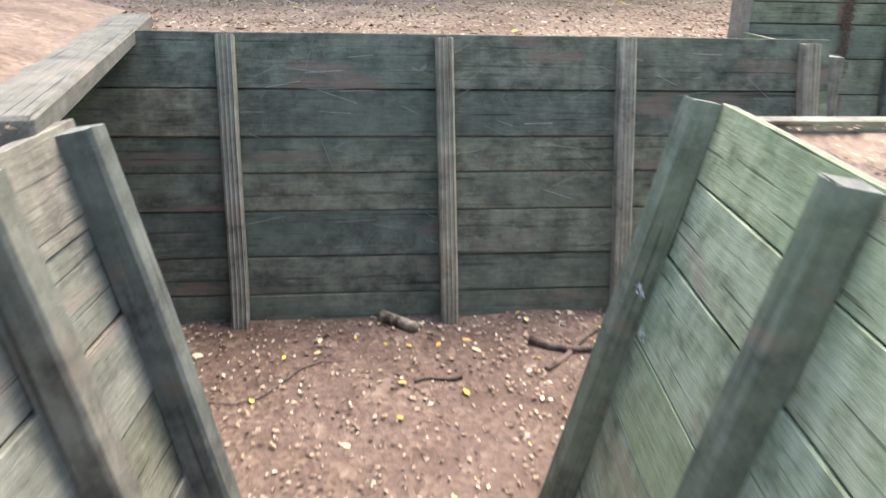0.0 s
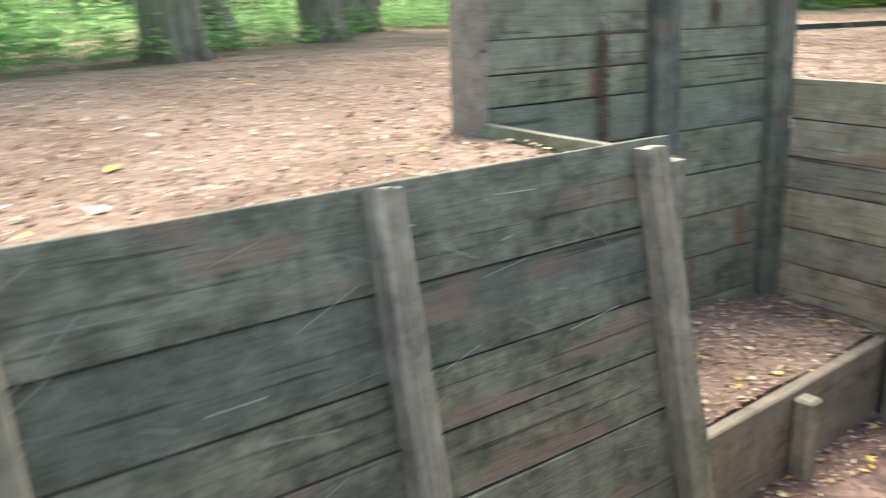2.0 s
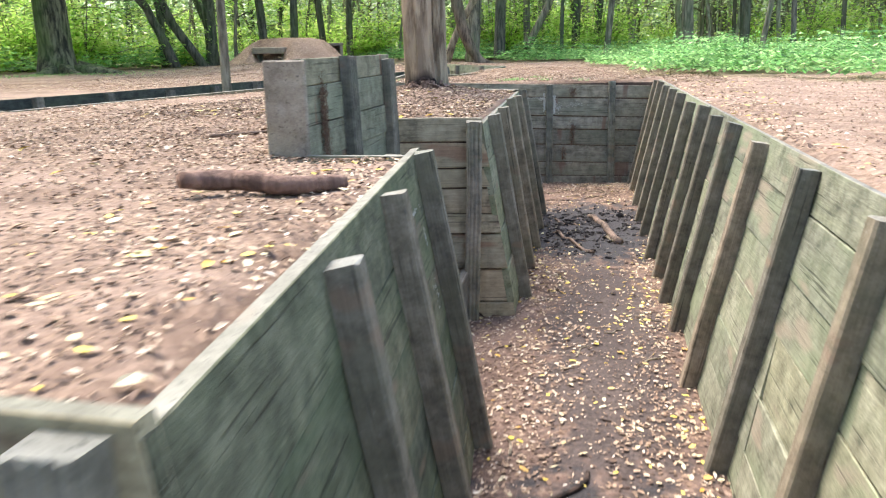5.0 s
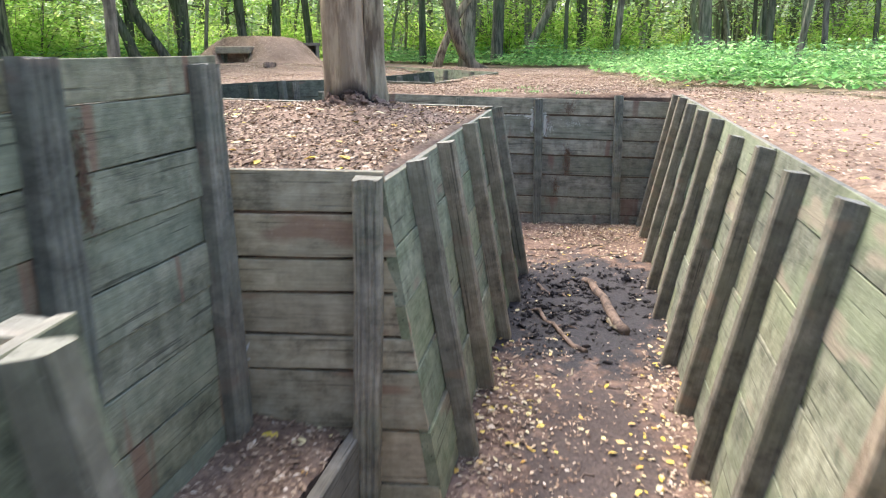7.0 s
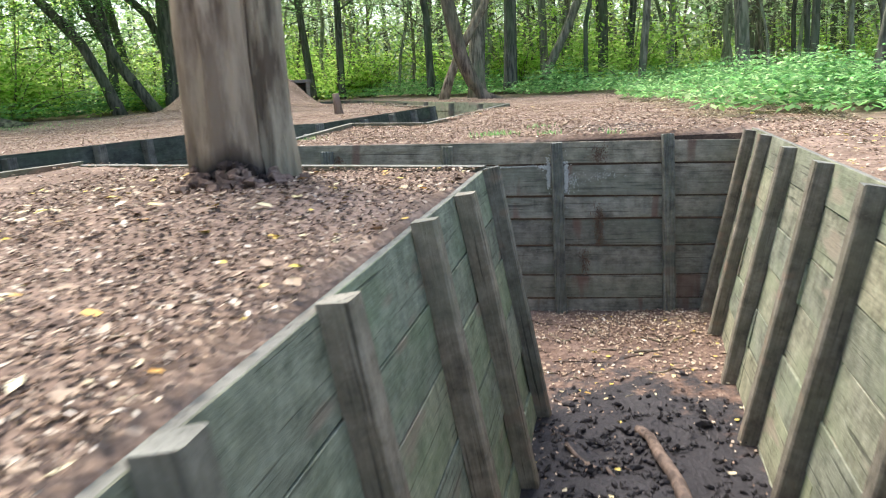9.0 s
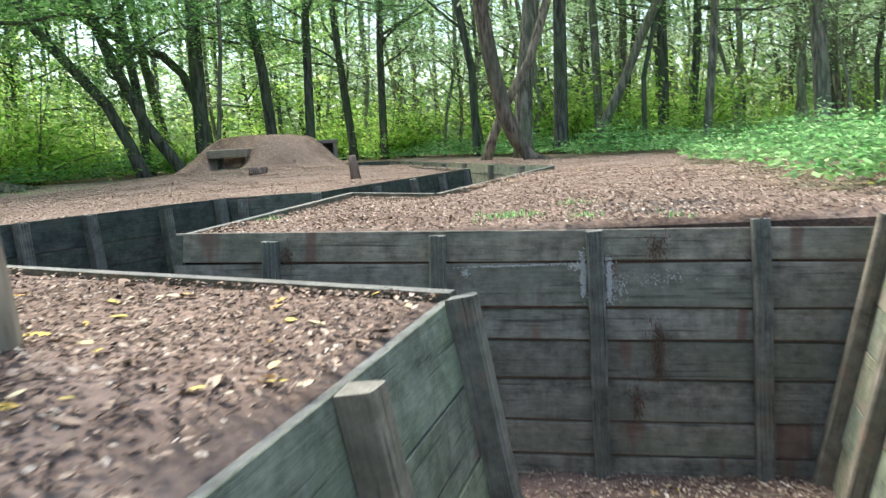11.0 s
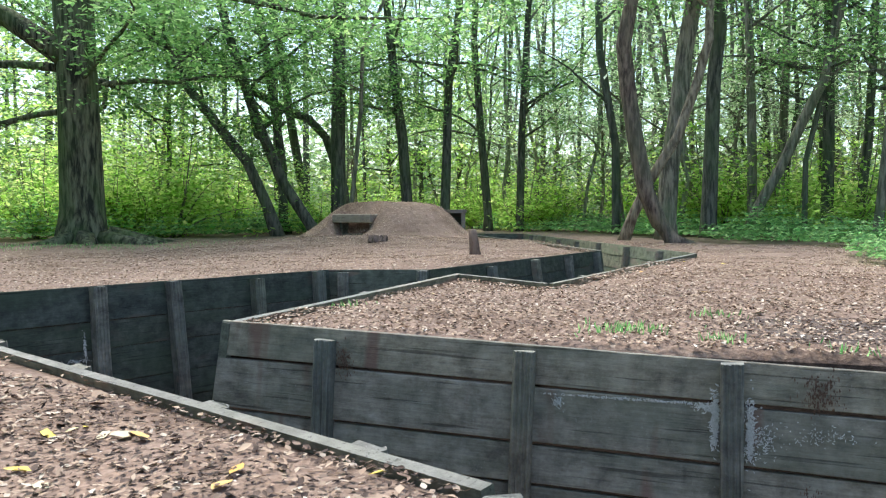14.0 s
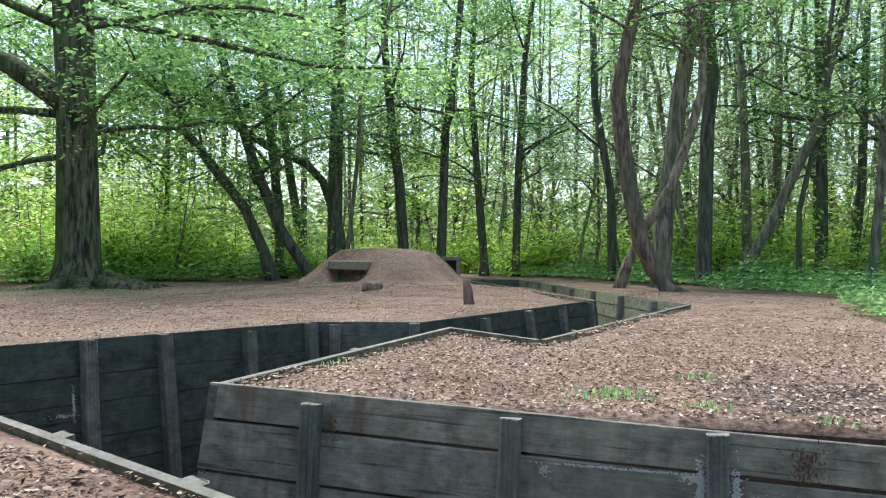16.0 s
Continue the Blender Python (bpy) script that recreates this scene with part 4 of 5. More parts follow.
# crooked bough swinging up from behind the ivy-clad trunk
leaning("crooked dark tree with a long swinging bough", [(0.5, -0.1), (0.45, 1.2), (0.0, 2.53), (-0.44, 3.0), (-1.14, 3.25), (-1.92, 3.74), (-2.84, 4.37), (-3.65, 5.5), (-4.1, 7)], 49.4, 21.5, 0.15, 120, M_BARK_DARK, 4, 8, 2.0, 0.6, 10)
leaning("slender dark woodland tree", [(0, -0.1), (0, 0.7), (-0.12, 2.4), (-0.3, 3.7), (-0.54, 6), (-0.5, 9), (-0.3, 12)], 55.0, 21.0, 0.17, 106)
leaning("slender dark woodland tree", [(0, -0.1), (0, 0.7), (0.05, 2.4), (0.09, 3.8), (0.36, 5.7), (0.6, 9), (0.6, 12)], 57.6, 21.0, 0.16, 107)
leaning("slender dark woodland tree", [(0, -0.1), (0, 0.5), (-0.2, 2.8), (-0.39, 5.3), (-0.3, 8), (0, 12)], 60.6, 23.0, 0.15, 108)
leaning("slender dark woodland tree", [(0, -0.1), (0, 0.4), (0.05, 3), (0.2, 6), (0.6, 9), (0.7, 12)], 62.8, 23.0, 0.14, 109)
leaning("pale thin woodland tree", [(0, -0.1), (0, 0.7), (0.21, 2.7), (0.25, 4.0), (0.75, 5.1), (0.88, 6.0), (1.0, 8)], 51.1, 17.5, 0.06, 110, M_BARK, 4, 6, 1.6)
# curved pair by the trench and its neighbours
leaning("curved brown tree trunk beside the path", [(0.35, -0.1), (0.02, 0.1), (-0.19, 0.4), (-0.41, 0.9), (-0.6, 1.8), (-0.74, 2.7), (-0.8, 3.4), (-0.66, 4.2), (-0.48, 5.1), (-0.4, 7), (-0.5, 9.5)], 72.9, 14.4, 0.145, 111, M_FLAKE_DARK, 6, 7, 2.2, 0.72, 14)
leaning("forked old tree with mossy bark", [(0.0, -0.1), (0.0, 0.4), (0.05, 1.4), (0.2, 2.55), (0.3, 3.6), (0.42, 4.3), (0.57, 5.1), (0.5, 7), (0.4, 10)], 72.6, 16.0, 0.19, 112, M_BARK, 6, 7, 2.2, 0.6, 13)
leaning("mossy grey tree behind its neighbours", [(0.0, -0.1), (0.0, 0.4), (0.03, 1.4), (0.07, 3.2), (0.17, 4.2), (0.08, 5.0), (0.1, 7), (0.1, 10)], 75.3, 17.0, 0.16, 121, M_BARK_DARK, 5, 7, 2.2, 0.6, 13)
leaning("pale crooked stem leaning across its neighbours", [(-0.5, -0.1), (-0.3, 0.5), (0.0, 1.15), (0.46, 1.9), (0.78, 2.84), (0.97, 3.57), (1.0, 4.44), (0.87, 5.13), (0.8, 7)], 71.5, 15.2, 0.095, 113, M_FLAKE, 3, 5, 1.6, 0.7)
leaning("leaning woodland tree beyond the nettles", [(-0.05, -0.1), (0.0, 0.1), (0.3, 0.8), (0.62, 1.4), (1.03, 2.34), (1.4, 3.14), (1.6, 4.23), (1.9, 5.4), (2.1, 8)], 77.6, 17.5, 0.11, 114, M_BARK, 5, 6, 2.0, 0.6)
leaning("slender woodland tree beyond the nettles", [(0, -0.1), (0, 0.5), (-0.02, 1.5), (-0.05, 2.9), (-0.13, 4.9), (-0.29, 6.2), (-0.2, 10)], 78.0, 19.0, 0.11, 115, M_BARK, 6, 6, 2.2, 0.5)
leaning("slender woodland tree beyond the nettles", [(0, -0.1), (0, 0.5), (0.06, 2), (0.12, 4), (0.11, 6.7), (0.1, 10)], 79.6, 21.0, 0.12, 122, M_BARK, 6, 6, 2.2, 0.5)
leaning("dark woodland tree beyond the nettles", [(0, -0.1), (0, 0.4), (0.02, 1.7), (0.0, 3.6), (-0.05, 6), (0.1, 12)], 82.4, 19.0, 0.135, 117, M_BARK_DARK, 6, 6, 2.4, 0.5)
leaning("slender woodland tree beyond the nettles", [(0, -0.1), (0, 0.4), (0.15, 2.0), (0.2, 3.5), (0.27, 5.9), (0.3, 10)], 84.2, 19.0, 0.095, 123, M_BARK_DARK, 5, 6, 2.2, 0.5)
leaning("slender woodland tree beyond the nettles", [(0, -0.1), (0, 0.3), (0.15, 2.2), (0.22, 3.6), (0.3, 6), (0.3, 9)], 85.3, 17.0, 0.09, 124, M_BARK, 5, 6, 2.0, 0.5)
leaning("pale straight tree beyond the nettles", [(0, -0.1), (0, 0.4), (-0.1, 2.5), (-0.2, 5), (-0.2, 9)], 92.6, 16.5, 0.16, 116, M_BARK, 6, 7, 2.2, 0.5)
leaning("pale thin sapling in the nettles", [(0, -0.1), (0.1, 0.6), (0.25, 1.6), (0.3, 2.4), (0.6, 4)], 103.5, 8.1, 0.05, 118, M_BARK, 3, 5, 1.1, 0.6, 5)
leaning("thin mossy sapling on the bank", [(0, -0.1), (0, 0.3), (-0.03, 1.4), (-0.05, 3), (-0.1, 5)], 18.0, 4.1, 0.07, 119, M_BARK, 0, 0, 1.0, 0.9, 8)

# trees behind the front bank
near = [(1.54, 8.95, 0.24, 0.0, 201), (3.75, 11.3, 0.26, -0.5, 202), (5.1, 13.4, 0.32, 0.1, 203), (-1.7, 7.5, 0.22, 0.0, 204), (2.4, 10.6, 0.13, -1.9, 205), (6.4, 12.0, 0.14, 0.3, 206), (9.5, 15.5, 0.2, 0.2, 207), (12.0, 17.5, 0.18, -0.3, 208), (-4.5, 9.5, 0.2, 0.2, 209), (14.2, 19.0, 0.2, 0.5, 210)]
for x, y, r, ln, sd in near:
    rn = random.Random(sd)
    t = make_tree("grey-barked woodland tree at the clearing's edge", [(0, 0, -0.1), (0, 0, 0.25), (ln * 0.25, 0, 1.2), (ln * 0.6, 0.05, 2.6), (ln, 0.1, 5), (ln * 1.2, 0, 8), (ln * 1.2, 0, 11)],
                  [r * 1.5, r * 1.1, r, r * 0.92, r * 0.8, r * 0.6, r * 0.3], ring_boughs(rn, 9, 0.4, 0.8, 3.0, 12, (-0.1, 0.5)), 32, sd, M_BARK, 0.082, 0.42, "edge trees")
    stand(t, x, y)

# woodland further off: a few kinds, copied
kinds = []
for k in range(6):
    rn = random.Random(300 + k)
    b = (-1.2, 0.5, 1.6, -0.4, 0.9, -0.2)[k]
    path = [(0, 0, -0.1), (0, 0, 0.3), (b * 0.15 + rn.uniform(-0.2, 0.2), 0.05, 1.6), (b * 0.4 + rn.uniform(-0.25, 0.25), 0.15, 3.2), (b * 0.7, -0.1, 5.2), (b, rn.uniform(-0.4, 0.4), 8.5), (b, 0.2, 13)]
    r = (0.055, 0.07, 0.042, 0.085, 0.055, 0.07)[k]
    t = make_tree("slender tree in the dense wood", path, [r * 1.4, r * 1.1, r, r * 0.95, r * 0.8, r * 0.55, r * 0.25],
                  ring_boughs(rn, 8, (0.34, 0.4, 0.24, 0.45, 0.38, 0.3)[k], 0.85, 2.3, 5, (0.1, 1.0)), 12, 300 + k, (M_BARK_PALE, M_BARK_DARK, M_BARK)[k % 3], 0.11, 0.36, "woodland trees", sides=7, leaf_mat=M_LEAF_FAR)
    kinds.append(t)
used = [False] * 6
rf = random.Random(77)
spots = []
tries = 0
while len(spots) < 210 and tries < 6000:
    tries += 1
    yaw, dist = (rf.uniform(60, 118) if rf.random() < 0.5 else rf.uniform(-35, 128)), rf.uniform(15, 44) if rf.random() < 0.75 else rf.uniform(18, 30)
    x, y = at_yaw(yaw, dist)
    if yaw < 44 and dist < 20:
        continue
    if 12 < yaw < 52 and rf.random() < 0.45:
        continue
    if 44 <= yaw < 66 and dist < 24:
        continue
    if yaw >= 80 and dist < 20 and rf.random() < 0.6:
        continue
    if 66 <= yaw < 80 and dist < 19:
        continue
    if inside((x, y), TOP_LOOP) or near_loop((x, y), TOP_LOOP) < 0.8:
        continue
    if any((x - a) ** 2 + (y - b) ** 2 < 0.8 for a, b in spots):
        continue
    spots.append((x, y))
for n, (x, y) in enumerate(spots):
    k = n % 6
    m = pose(x, y, ground_z(x, y) - 0.08, 0, 0, rf.uniform(0, 360)) @ Matrix.Scale(rf.uniform(0.8, 1.25), 4)
    if not used[k]:
        kinds[k].matrix_basis, used[k] = m, True
    else:
        copy_thing(kinds[k], m)


# broad leafy trees closing the view behind the clearing
rl = random.Random(91)
leafy = None
for n in range(20):
    x, y = at_yaw(rl.uniform(8, 60), rl.uniform(23, 38))
    m = pose(x, y, ground_z(x, y) - 0.08, 0, 0, rl.uniform(0, 360)) @ Matrix.Scale(rl.uniform(0.8, 1.2), 4)
    if leafy is None:
        leafy = make_tree("broad leafy tree with low green boughs", [(0, 0, -0.1), (0, 0, 0.3), (0.1, 0.05, 1.5), (0.25, 0.1, 3), (0.2, 0.1, 5), (0.1, 0, 8)],
                          [0.13, 0.1, 0.09, 0.08, 0.06, 0.025], ring_boughs(rl, 12, 0.25, 0.9, 2.8, 6, (0.0, 0.8)), 20, 402, M_BARK_DARK, 0.14, 0.38, "leafy trees", sides=7, leaf_mat=M_LEAF_SUN)
        leafy.matrix_basis = m
    else:
        copy_thing(leafy, m)


# ---- far woods, undergrowth ----
def far_woods():
    rnd = random.Random(55)
    lv, lf = [], []
    for k in range(12500):
        a, d = rnd.uniform(-0.75, 2.3) if k % 4 else rnd.uniform(0, 2 * math.pi), rnd.uniform(40, 62)
        x, y = 8 + d * math.cos(a), 4 + d * math.sin(a)
        z = 0.9 + 18 * rnd.random() ** 1.3 if rnd.random() < 0.58 else rnd.uniform(0.6, 4.5)
        leaf_spray(lv, lf, Vector((x, y, z)), rnd, 13, 0.9, 0.6, 0.5)
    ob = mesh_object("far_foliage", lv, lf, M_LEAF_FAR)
    tagged(ob, "dense green foliage of the far wood", "foliage", kind="stuff")
    trunks = []
    for _ in range(420):
        a, d = rnd.uniform(0, 2 * math.pi), rnd.uniform(32, 58)
        x, y = 8 + d * math.cos(a), 4 + d * math.sin(a)
        b, r = rnd.uniform(-0.8, 0.8), rnd.uniform(0.07, 0.2)
        trunks.append(tube([Vector((x, y, 0.6)), Vector((x + b * 0.3, y, 5)), Vector((x + b, y + b, 13))], [r, r * 0.8, r * 0.4], 5, caps=False))
    tagged(mesh_object("far_trunks", *joined(trunks), M_BARK_DARK), "thin dark trunks of the far wood", "trunks", kind="stuff")


far_woods()

LEFT_EDGE = [(-9, 6.2), (-3, 6.9), (-0.6, 7.1), (0.6, 7.7), (2.5, 9.5), (5, 12.2), (9, 15.0), (13, 16.6), (16, 17.3), (19, 17.2), (21.5, 16.6), (25, 16.5), (29, 17)]
RIGHT_EDGE = [(5.0, -2.9), (8.0, -0.9), (10.4, 0.8), (12.6, 2.2), (13.6, 3.5), (17.2, 4.1), (20.3, 4.9), (23.0, 6.6), (25.5, 9.5), (28, 12.5), (30, 16)]


def beyond(p, line, left):
    """How far p lies past a polyline, on its left or right side."""
    best, side = 1e9, 1
    v = Vector(p)
    for a, b in zip(line, line[1:]):
        a, b = Vector(a), Vector(b)
        e = b - a
        s = max(0.0, min(1.0, (v - a).dot(e) / e.length_squared))
        d = (a + e * s - v).length
        if d < best:
            best = d
            c = e.x * (v.y - a.y) - e.y * (v.x - a.x)
            side = 1 if (c > 0) == left else -1
    return best * side


def undergrowth():
    """Nettles and herbs, thickest along the clearing's edges."""
    rnd = random.Random(66)
    lv, lf = [], []
    for line, left, count in ((LEFT_EDGE, 1, 6500), (RIGHT_EDGE, -1, 10500)):
        legs = [(Vector(a), Vector(b)) for a, b in zip(line, line[1:])]
        lens = [(b - a).length for a, b in legs]
        for _ in range(count):
            a, b = rnd.choices(legs, lens)[0]
            d = (b - a).normalized()
            depth = min(16.0, rnd.expovariate(0.26)) - 0.25
            p = a.lerp(b, rnd.random()) + Vector((-d.y, d.x)) * left * (depth + 0.6 * noise.noise((a.x + depth, rnd.random(), 0.0)))
            x, y = p
            if max(beyond(p, LEFT_EDGE, True), beyond(p, RIGHT_EDGE, False)) + 0.5 * noise.noise((x * 0.8, y * 0.8, 0.0)) < -0.1:
                continue
            far = (p - EYE_END).length > 15
            h = rnd.uniform(0.25, 0.85) * (0.45 + 0.55 * min(1.0, max(0.0, depth) / 1.2)) * (0.7 if left == 1 else 0.52) * max(0.3, 1.0 + 0.9 * noise.noise((x * 0.8, y * 0.8, 7.0)))
            z = bank_z(x, y)
            lx, ly = rnd.uniform(-0.25, 0.25), rnd.uniform(-0.25, 0.25)
            big, k = (0.15, 0.03) if far else (0.105, 0.03)
            while k < h:
                k += 0.12 if far else 0.085
                for s in range(3):
                    ang = rnd.uniform(0, 6.28)
                    o = Vector((math.cos(ang), math.sin(ang), rnd.uniform(-0.6, 0.25))).normalized()
                    c = Vector((x + lx * k, y + ly * k, z + k)) + o * big * 0.7
                    q = len(lv)
                    l = big * rnd.uniform(0.8, 1.5) * (1.2 - 0.5 * k / h)
                    lv += kite(c, o, o.cross(Vector((0, 0, 1))).normalized(), l, l * 0.5)
                    lf.append((q, q + 1, q + 2, q + 3))
    tagged(mesh_object("undergrowth", lv, lf, M_HERB), "fresh green nettles and herbs covering the wood floor", "undergrowth", kind="stuff")


undergrowth()


def shrubs():
    """Leafy understorey bushes behind the clearing."""
    rn = random.Random(88)
    base = None
    for n in range(84):
        yaw, dist = (rn.uniform(18, 62), rn.uniform(17, 32)) if n < 46 else (rn.uniform(62, 120), rn.uniform(17, 30))
        x, y = at_yaw(yaw, dist)
        if max(beyond((x, y), LEFT_EDGE, True), beyond((x, y), RIGHT_EDGE, False)) < 0.8:
            continue
        m = pose(x, y, bank_z(x, y) - 0.05, 0, 0, rn.uniform(0, 360)) @ Matrix.Scale(rn.uniform(0.7, 1.3), 4)
        if base is None:
            rnd = random.Random(9)
            base = tagged(new("bush"), "leafy green bush under the trees", "bush", "understorey bushes")
            lv, lf = [], []
            for k in range(11):
                a = rnd.uniform(0, 6.28)
                pts = bough_path((0.1 * math.cos(a), 0.1 * math.sin(a), -0.05), (math.cos(a) * 0.6, math.sin(a) * 0.6, 1.0), rnd.uniform(1.2, 2.4), rnd, 5)
                mesh_object("stem", *tube(pts, [0.022, 0.018, 0.014, 0.01, 0.007, 0.004], 5), M_BARK, base, smooth=True)
                for p in pts[1:]:
                    for _ in range(4):
                        leaf_spray(lv, lf, p + Vector((rnd.gauss(0, 0.2), rnd.gauss(0, 0.2), rnd.gauss(0, 0.15))), rnd, 12, 0.24, 0.1)
            tagged(mesh_object("foliage", lv, lf, M_LEAF_SUN, base), kind="stuff")
            base.matrix_basis = m
        else:
            copy_thing(base, m)


shrubs()


# ---- dugout mound, stump, logs, sticks ----
def dugout():
    d = tagged(new("dugout_entrance"), "low dugout opening with pale timber lintel set in an earth mound", "dugout")
    a, b = Vector((19.33, 12.16)), Vector((19.30, 11.54))
    m = frame_of(a, b, 1.2)
    d.matrix_basis = m
    ln = (b - a).length
    part("lintel", box(-0.12, ln + 0.06, -0.14, 0.62, 0.34, 0.48, 0.015), M_BOARD, d, "thick pale timber lintel")
    part("beam", box(-0.1, ln - 0.05, -0.02, 0.1, 0.02, 0.17, 0.01), M_PLANK_DARK, d, "dark plank below the lintel")
    part("side_board", box(-0.06, 0.0, -0.03, 0.5, -0.2, 0.34), M_PLANK_DARK, d)
    part("side_board", box(ln - 0.06, ln, -0.03, 0.5, -0.2, 0.34), M_PLANK_DARK, d)
    # Added board; its black colour stands for the shade in the opening
    part("back_board", box(-0.06, ln, 0.2, 0.24, -0.2, 0.36), M_ROT, d, "added black board for the shade inside the opening")
    return d


dugout()
gate = tagged(new("vent_box"), "small dark timber vent frame at the mound's side", "vent")
gate.matrix_basis = pose(20.74, 10.98, 1.29, 0, 0, -57)
part("side", box(-0.2, -0.13, -0.08, 0.3, -0.2, 0.4), M_PLANK_DARK, gate)
part("side", box(0.13, 0.2, -0.08, 0.3, -0.2, 0.4), M_BOARD_GREY, gate, "pale grey side board")
part("back_board", box(-0.13, 0.13, 0.2, 0.24, -0.2, 0.4), M_PLANK_DARK, gate)
part("top", box(-0.22, 0.22, -0.1, 0.32, 0.4, 0.46), M_BOARD_GREY, gate)


def stick(name, label, a, b, r0, r1, mat, seed, bend=0.05, n=7, cat="stick", group="", raise_z=0.0, rough=0.12):
    rnd = random.Random(seed)
    a, b = Vector(a), Vector(b)
    side = Vector((-(b - a).y, (b - a).x)).normalized()
    pts, rad = [], []
    o1, o2 = rnd.uniform(-bend, bend), rnd.uniform(-bend, bend)
    for k in range(n):
        s = k / (n - 1)
        p = a.lerp(b, s) + side * (o1 * math.sin(math.pi * s) + o2 * math.sin(2 * math.pi * s))
        r = r0 + (r1 - r0) * s
        pts.append(Vector((p.x, p.y, ground_z(p.x, p.y) + r * 0.75 + raise_z)))
        rad.append(r * rnd.uniform(0.9, 1.12))
    c = pts[0].copy()
    v, f = tube([p - c for p in pts], rad, 10 if r0 > 0.02 else 6, rough, seed)
    ob = mesh_object(name, v, f, mat, smooth=True)
    ob.location = c
    return tagged(ob, label, cat, group)


lp = [(0.0, 0.0), (0.1, 0.035), (0.22, 0.055), (0.34, 0.045), (0.45, 0.0), (0.56, -0.045), (0.68, -0.05), (0.8, -0.035), (0.9, -0.01), (1.0, 0.0)]
la, lb = Vector((4.31, 4.24)), Vector((4.585, 3.86))
ls = Vector((-(lb - la).y, (lb - la).x)).normalized()
lpts = []
for f, o in lp:
    q = la.lerp(lb, f) + ls * o
    lpts.append(Vector((q.x, q.y, ground_z(q.x, q.y) + 0.022 + 0.035 * (1 - f) ** 1.5)))
log = mesh_object("log", *tube([p - lpts[0] for p in lpts], [0.022, 0.028, 0.03, 0.028, 0.031, 0.03, 0.028, 0.027, 0.025, 0.02], 12, 0.1, 7), M_LOG, smooth=True)
log.location = lpts[0]
tagged(log, "crooked reddish-brown fallen branch lying on the bank", "log")
stick("log", "mottled pale log half sunk in mud", (10.2, 3.76), (9.1, 3.38), 0.026, 0.031, M_DEAD_DARK, 2, 0.015, 9, "log")
stick("stick", "thin dark stick lying across the trench floor", (9.4, 3.98), (8.75, 3.56), 0.012, 0.016, M_DEAD_DARK, 3, 0.04)
stick("log", "muddy brown log on the trench floor", (4.35, 2.76), (3.6, 2.66), 0.02, 0.027, M_FLAKE_DARK, 4, 0.03, 8, "log")
stick("log", "short muddy brown branch on the trench floor", (4.15, 2.88), (3.75, 2.83), 0.015, 0.02, M_DEAD_DARK, 5, 0.03, 7, "log")
stick("log", "muddy split branch on the trench floor", (3.55, 2.98), (3.25, 2.92), 0.02, 0.014, M_FLAKE_DARK, 13, 0.02, 6, "log")
stick("log", "short muddy branch sunk in black mud", (4.05, 3.0), (3.85, 2.98), 0.017, 0.012, M_DEAD_DARK, 14, 0.015, 5, "log")
stick("stick", "thin broken stick in black mud", (4.4, 2.98), (4.15, 3.06), 0.01, 0.007, M_FLAKE_DARK, 15, 0.02)
stick("stick", "thin pale stick in black mud", (9.95, 4.05), (9.7, 3.8), 0.012, 0.008, M_DEAD_DARK, 16, 0.02)
stick("stick", "short dark stick in black mud", (9.3, 3.5), (9.15, 3.42), 0.013, 0.01, M_FLAKE_DARK, 17, 0.01)
stick("stick", "bent dark twig on the trench floor", (4.75, 3.26), (5.15, 3.18), 0.012, 0.009, M_ROT, 6, 0.06)
stick("stick", "thin twig on the trench floor", (-0.75, 2.35), (-0.3, 2.58), 0.006, 0.003, M_DEAD_DARK, 7, 0.06)
stick("stick", "short dark twig on the trench floor", (0.1, 2.5), (-0.06, 2.46), 0.007, 0.004, M_ROT, 8, 0.01)
stick("stick", "broken branch against the plank wall", (0.35, 2.72), (0.75, 2.62), 0.018, 0.009, M_DEAD_DARK, 9, 0.04)
stick("stick", "broken branch against the plank wall", (0.4, 2.55), (0.62, 2.8), 0.012, 0.007, M_DEAD_DARK, 10, 0.04)
stick("log", "short pale piece of wood by the wall", (-0.2, 2.86), (-0.06, 2.78), 0.024, 0.02, M_FLAKE, 11, 0.01, 5, "log")
stick("stick", "long thin branch lying on the bank", (6.0, 5.2), (6.9, 4.75), 0.012, 0.007, M_DEAD_DARK, 12, 0.06)
rs = random.Random(500)
for k in range(34):
    x = rs.uniform(3.2, 12.0)
    y = 2.55 + 0.125 * (x - 3.2) + rs.uniform(0.05, 0.85)
    if not inside((x, y), BASE_LOOP) or near_loop((x, y), BASE_LOOP) < 0.1:
        continue
    a = rs.uniform(0, 6.28)
    l = rs.uniform(0.06, 0.2)
    stick("twig", "small dry twig on the trench floor", (x, y), (x + l * math.cos(a), y + l * math.sin(a)), 0.006, 0.004, rs.choice([M_DEAD_DARK, M_FLAKE]), 600 + k, 0.02, 4, "twig", "trench floor twigs")
for k in range(40):
    a = rs.uniform(0, 6.28)
    l = rs.uniform(0.06, 0.25)
    x, y = rs.uniform(10.9, 11.95), rs.uniform(3.6, 5.0)
    stick("twig", "small dry twig by the end wall", (x, y), (x + l * math.cos(a), y + l * math.sin(a)), 0.006, 0.004, rs.choice([M_DEAD_DARK, M_FLAKE]), 700 + k, 0.02, 4, "twig", "end wall twigs")

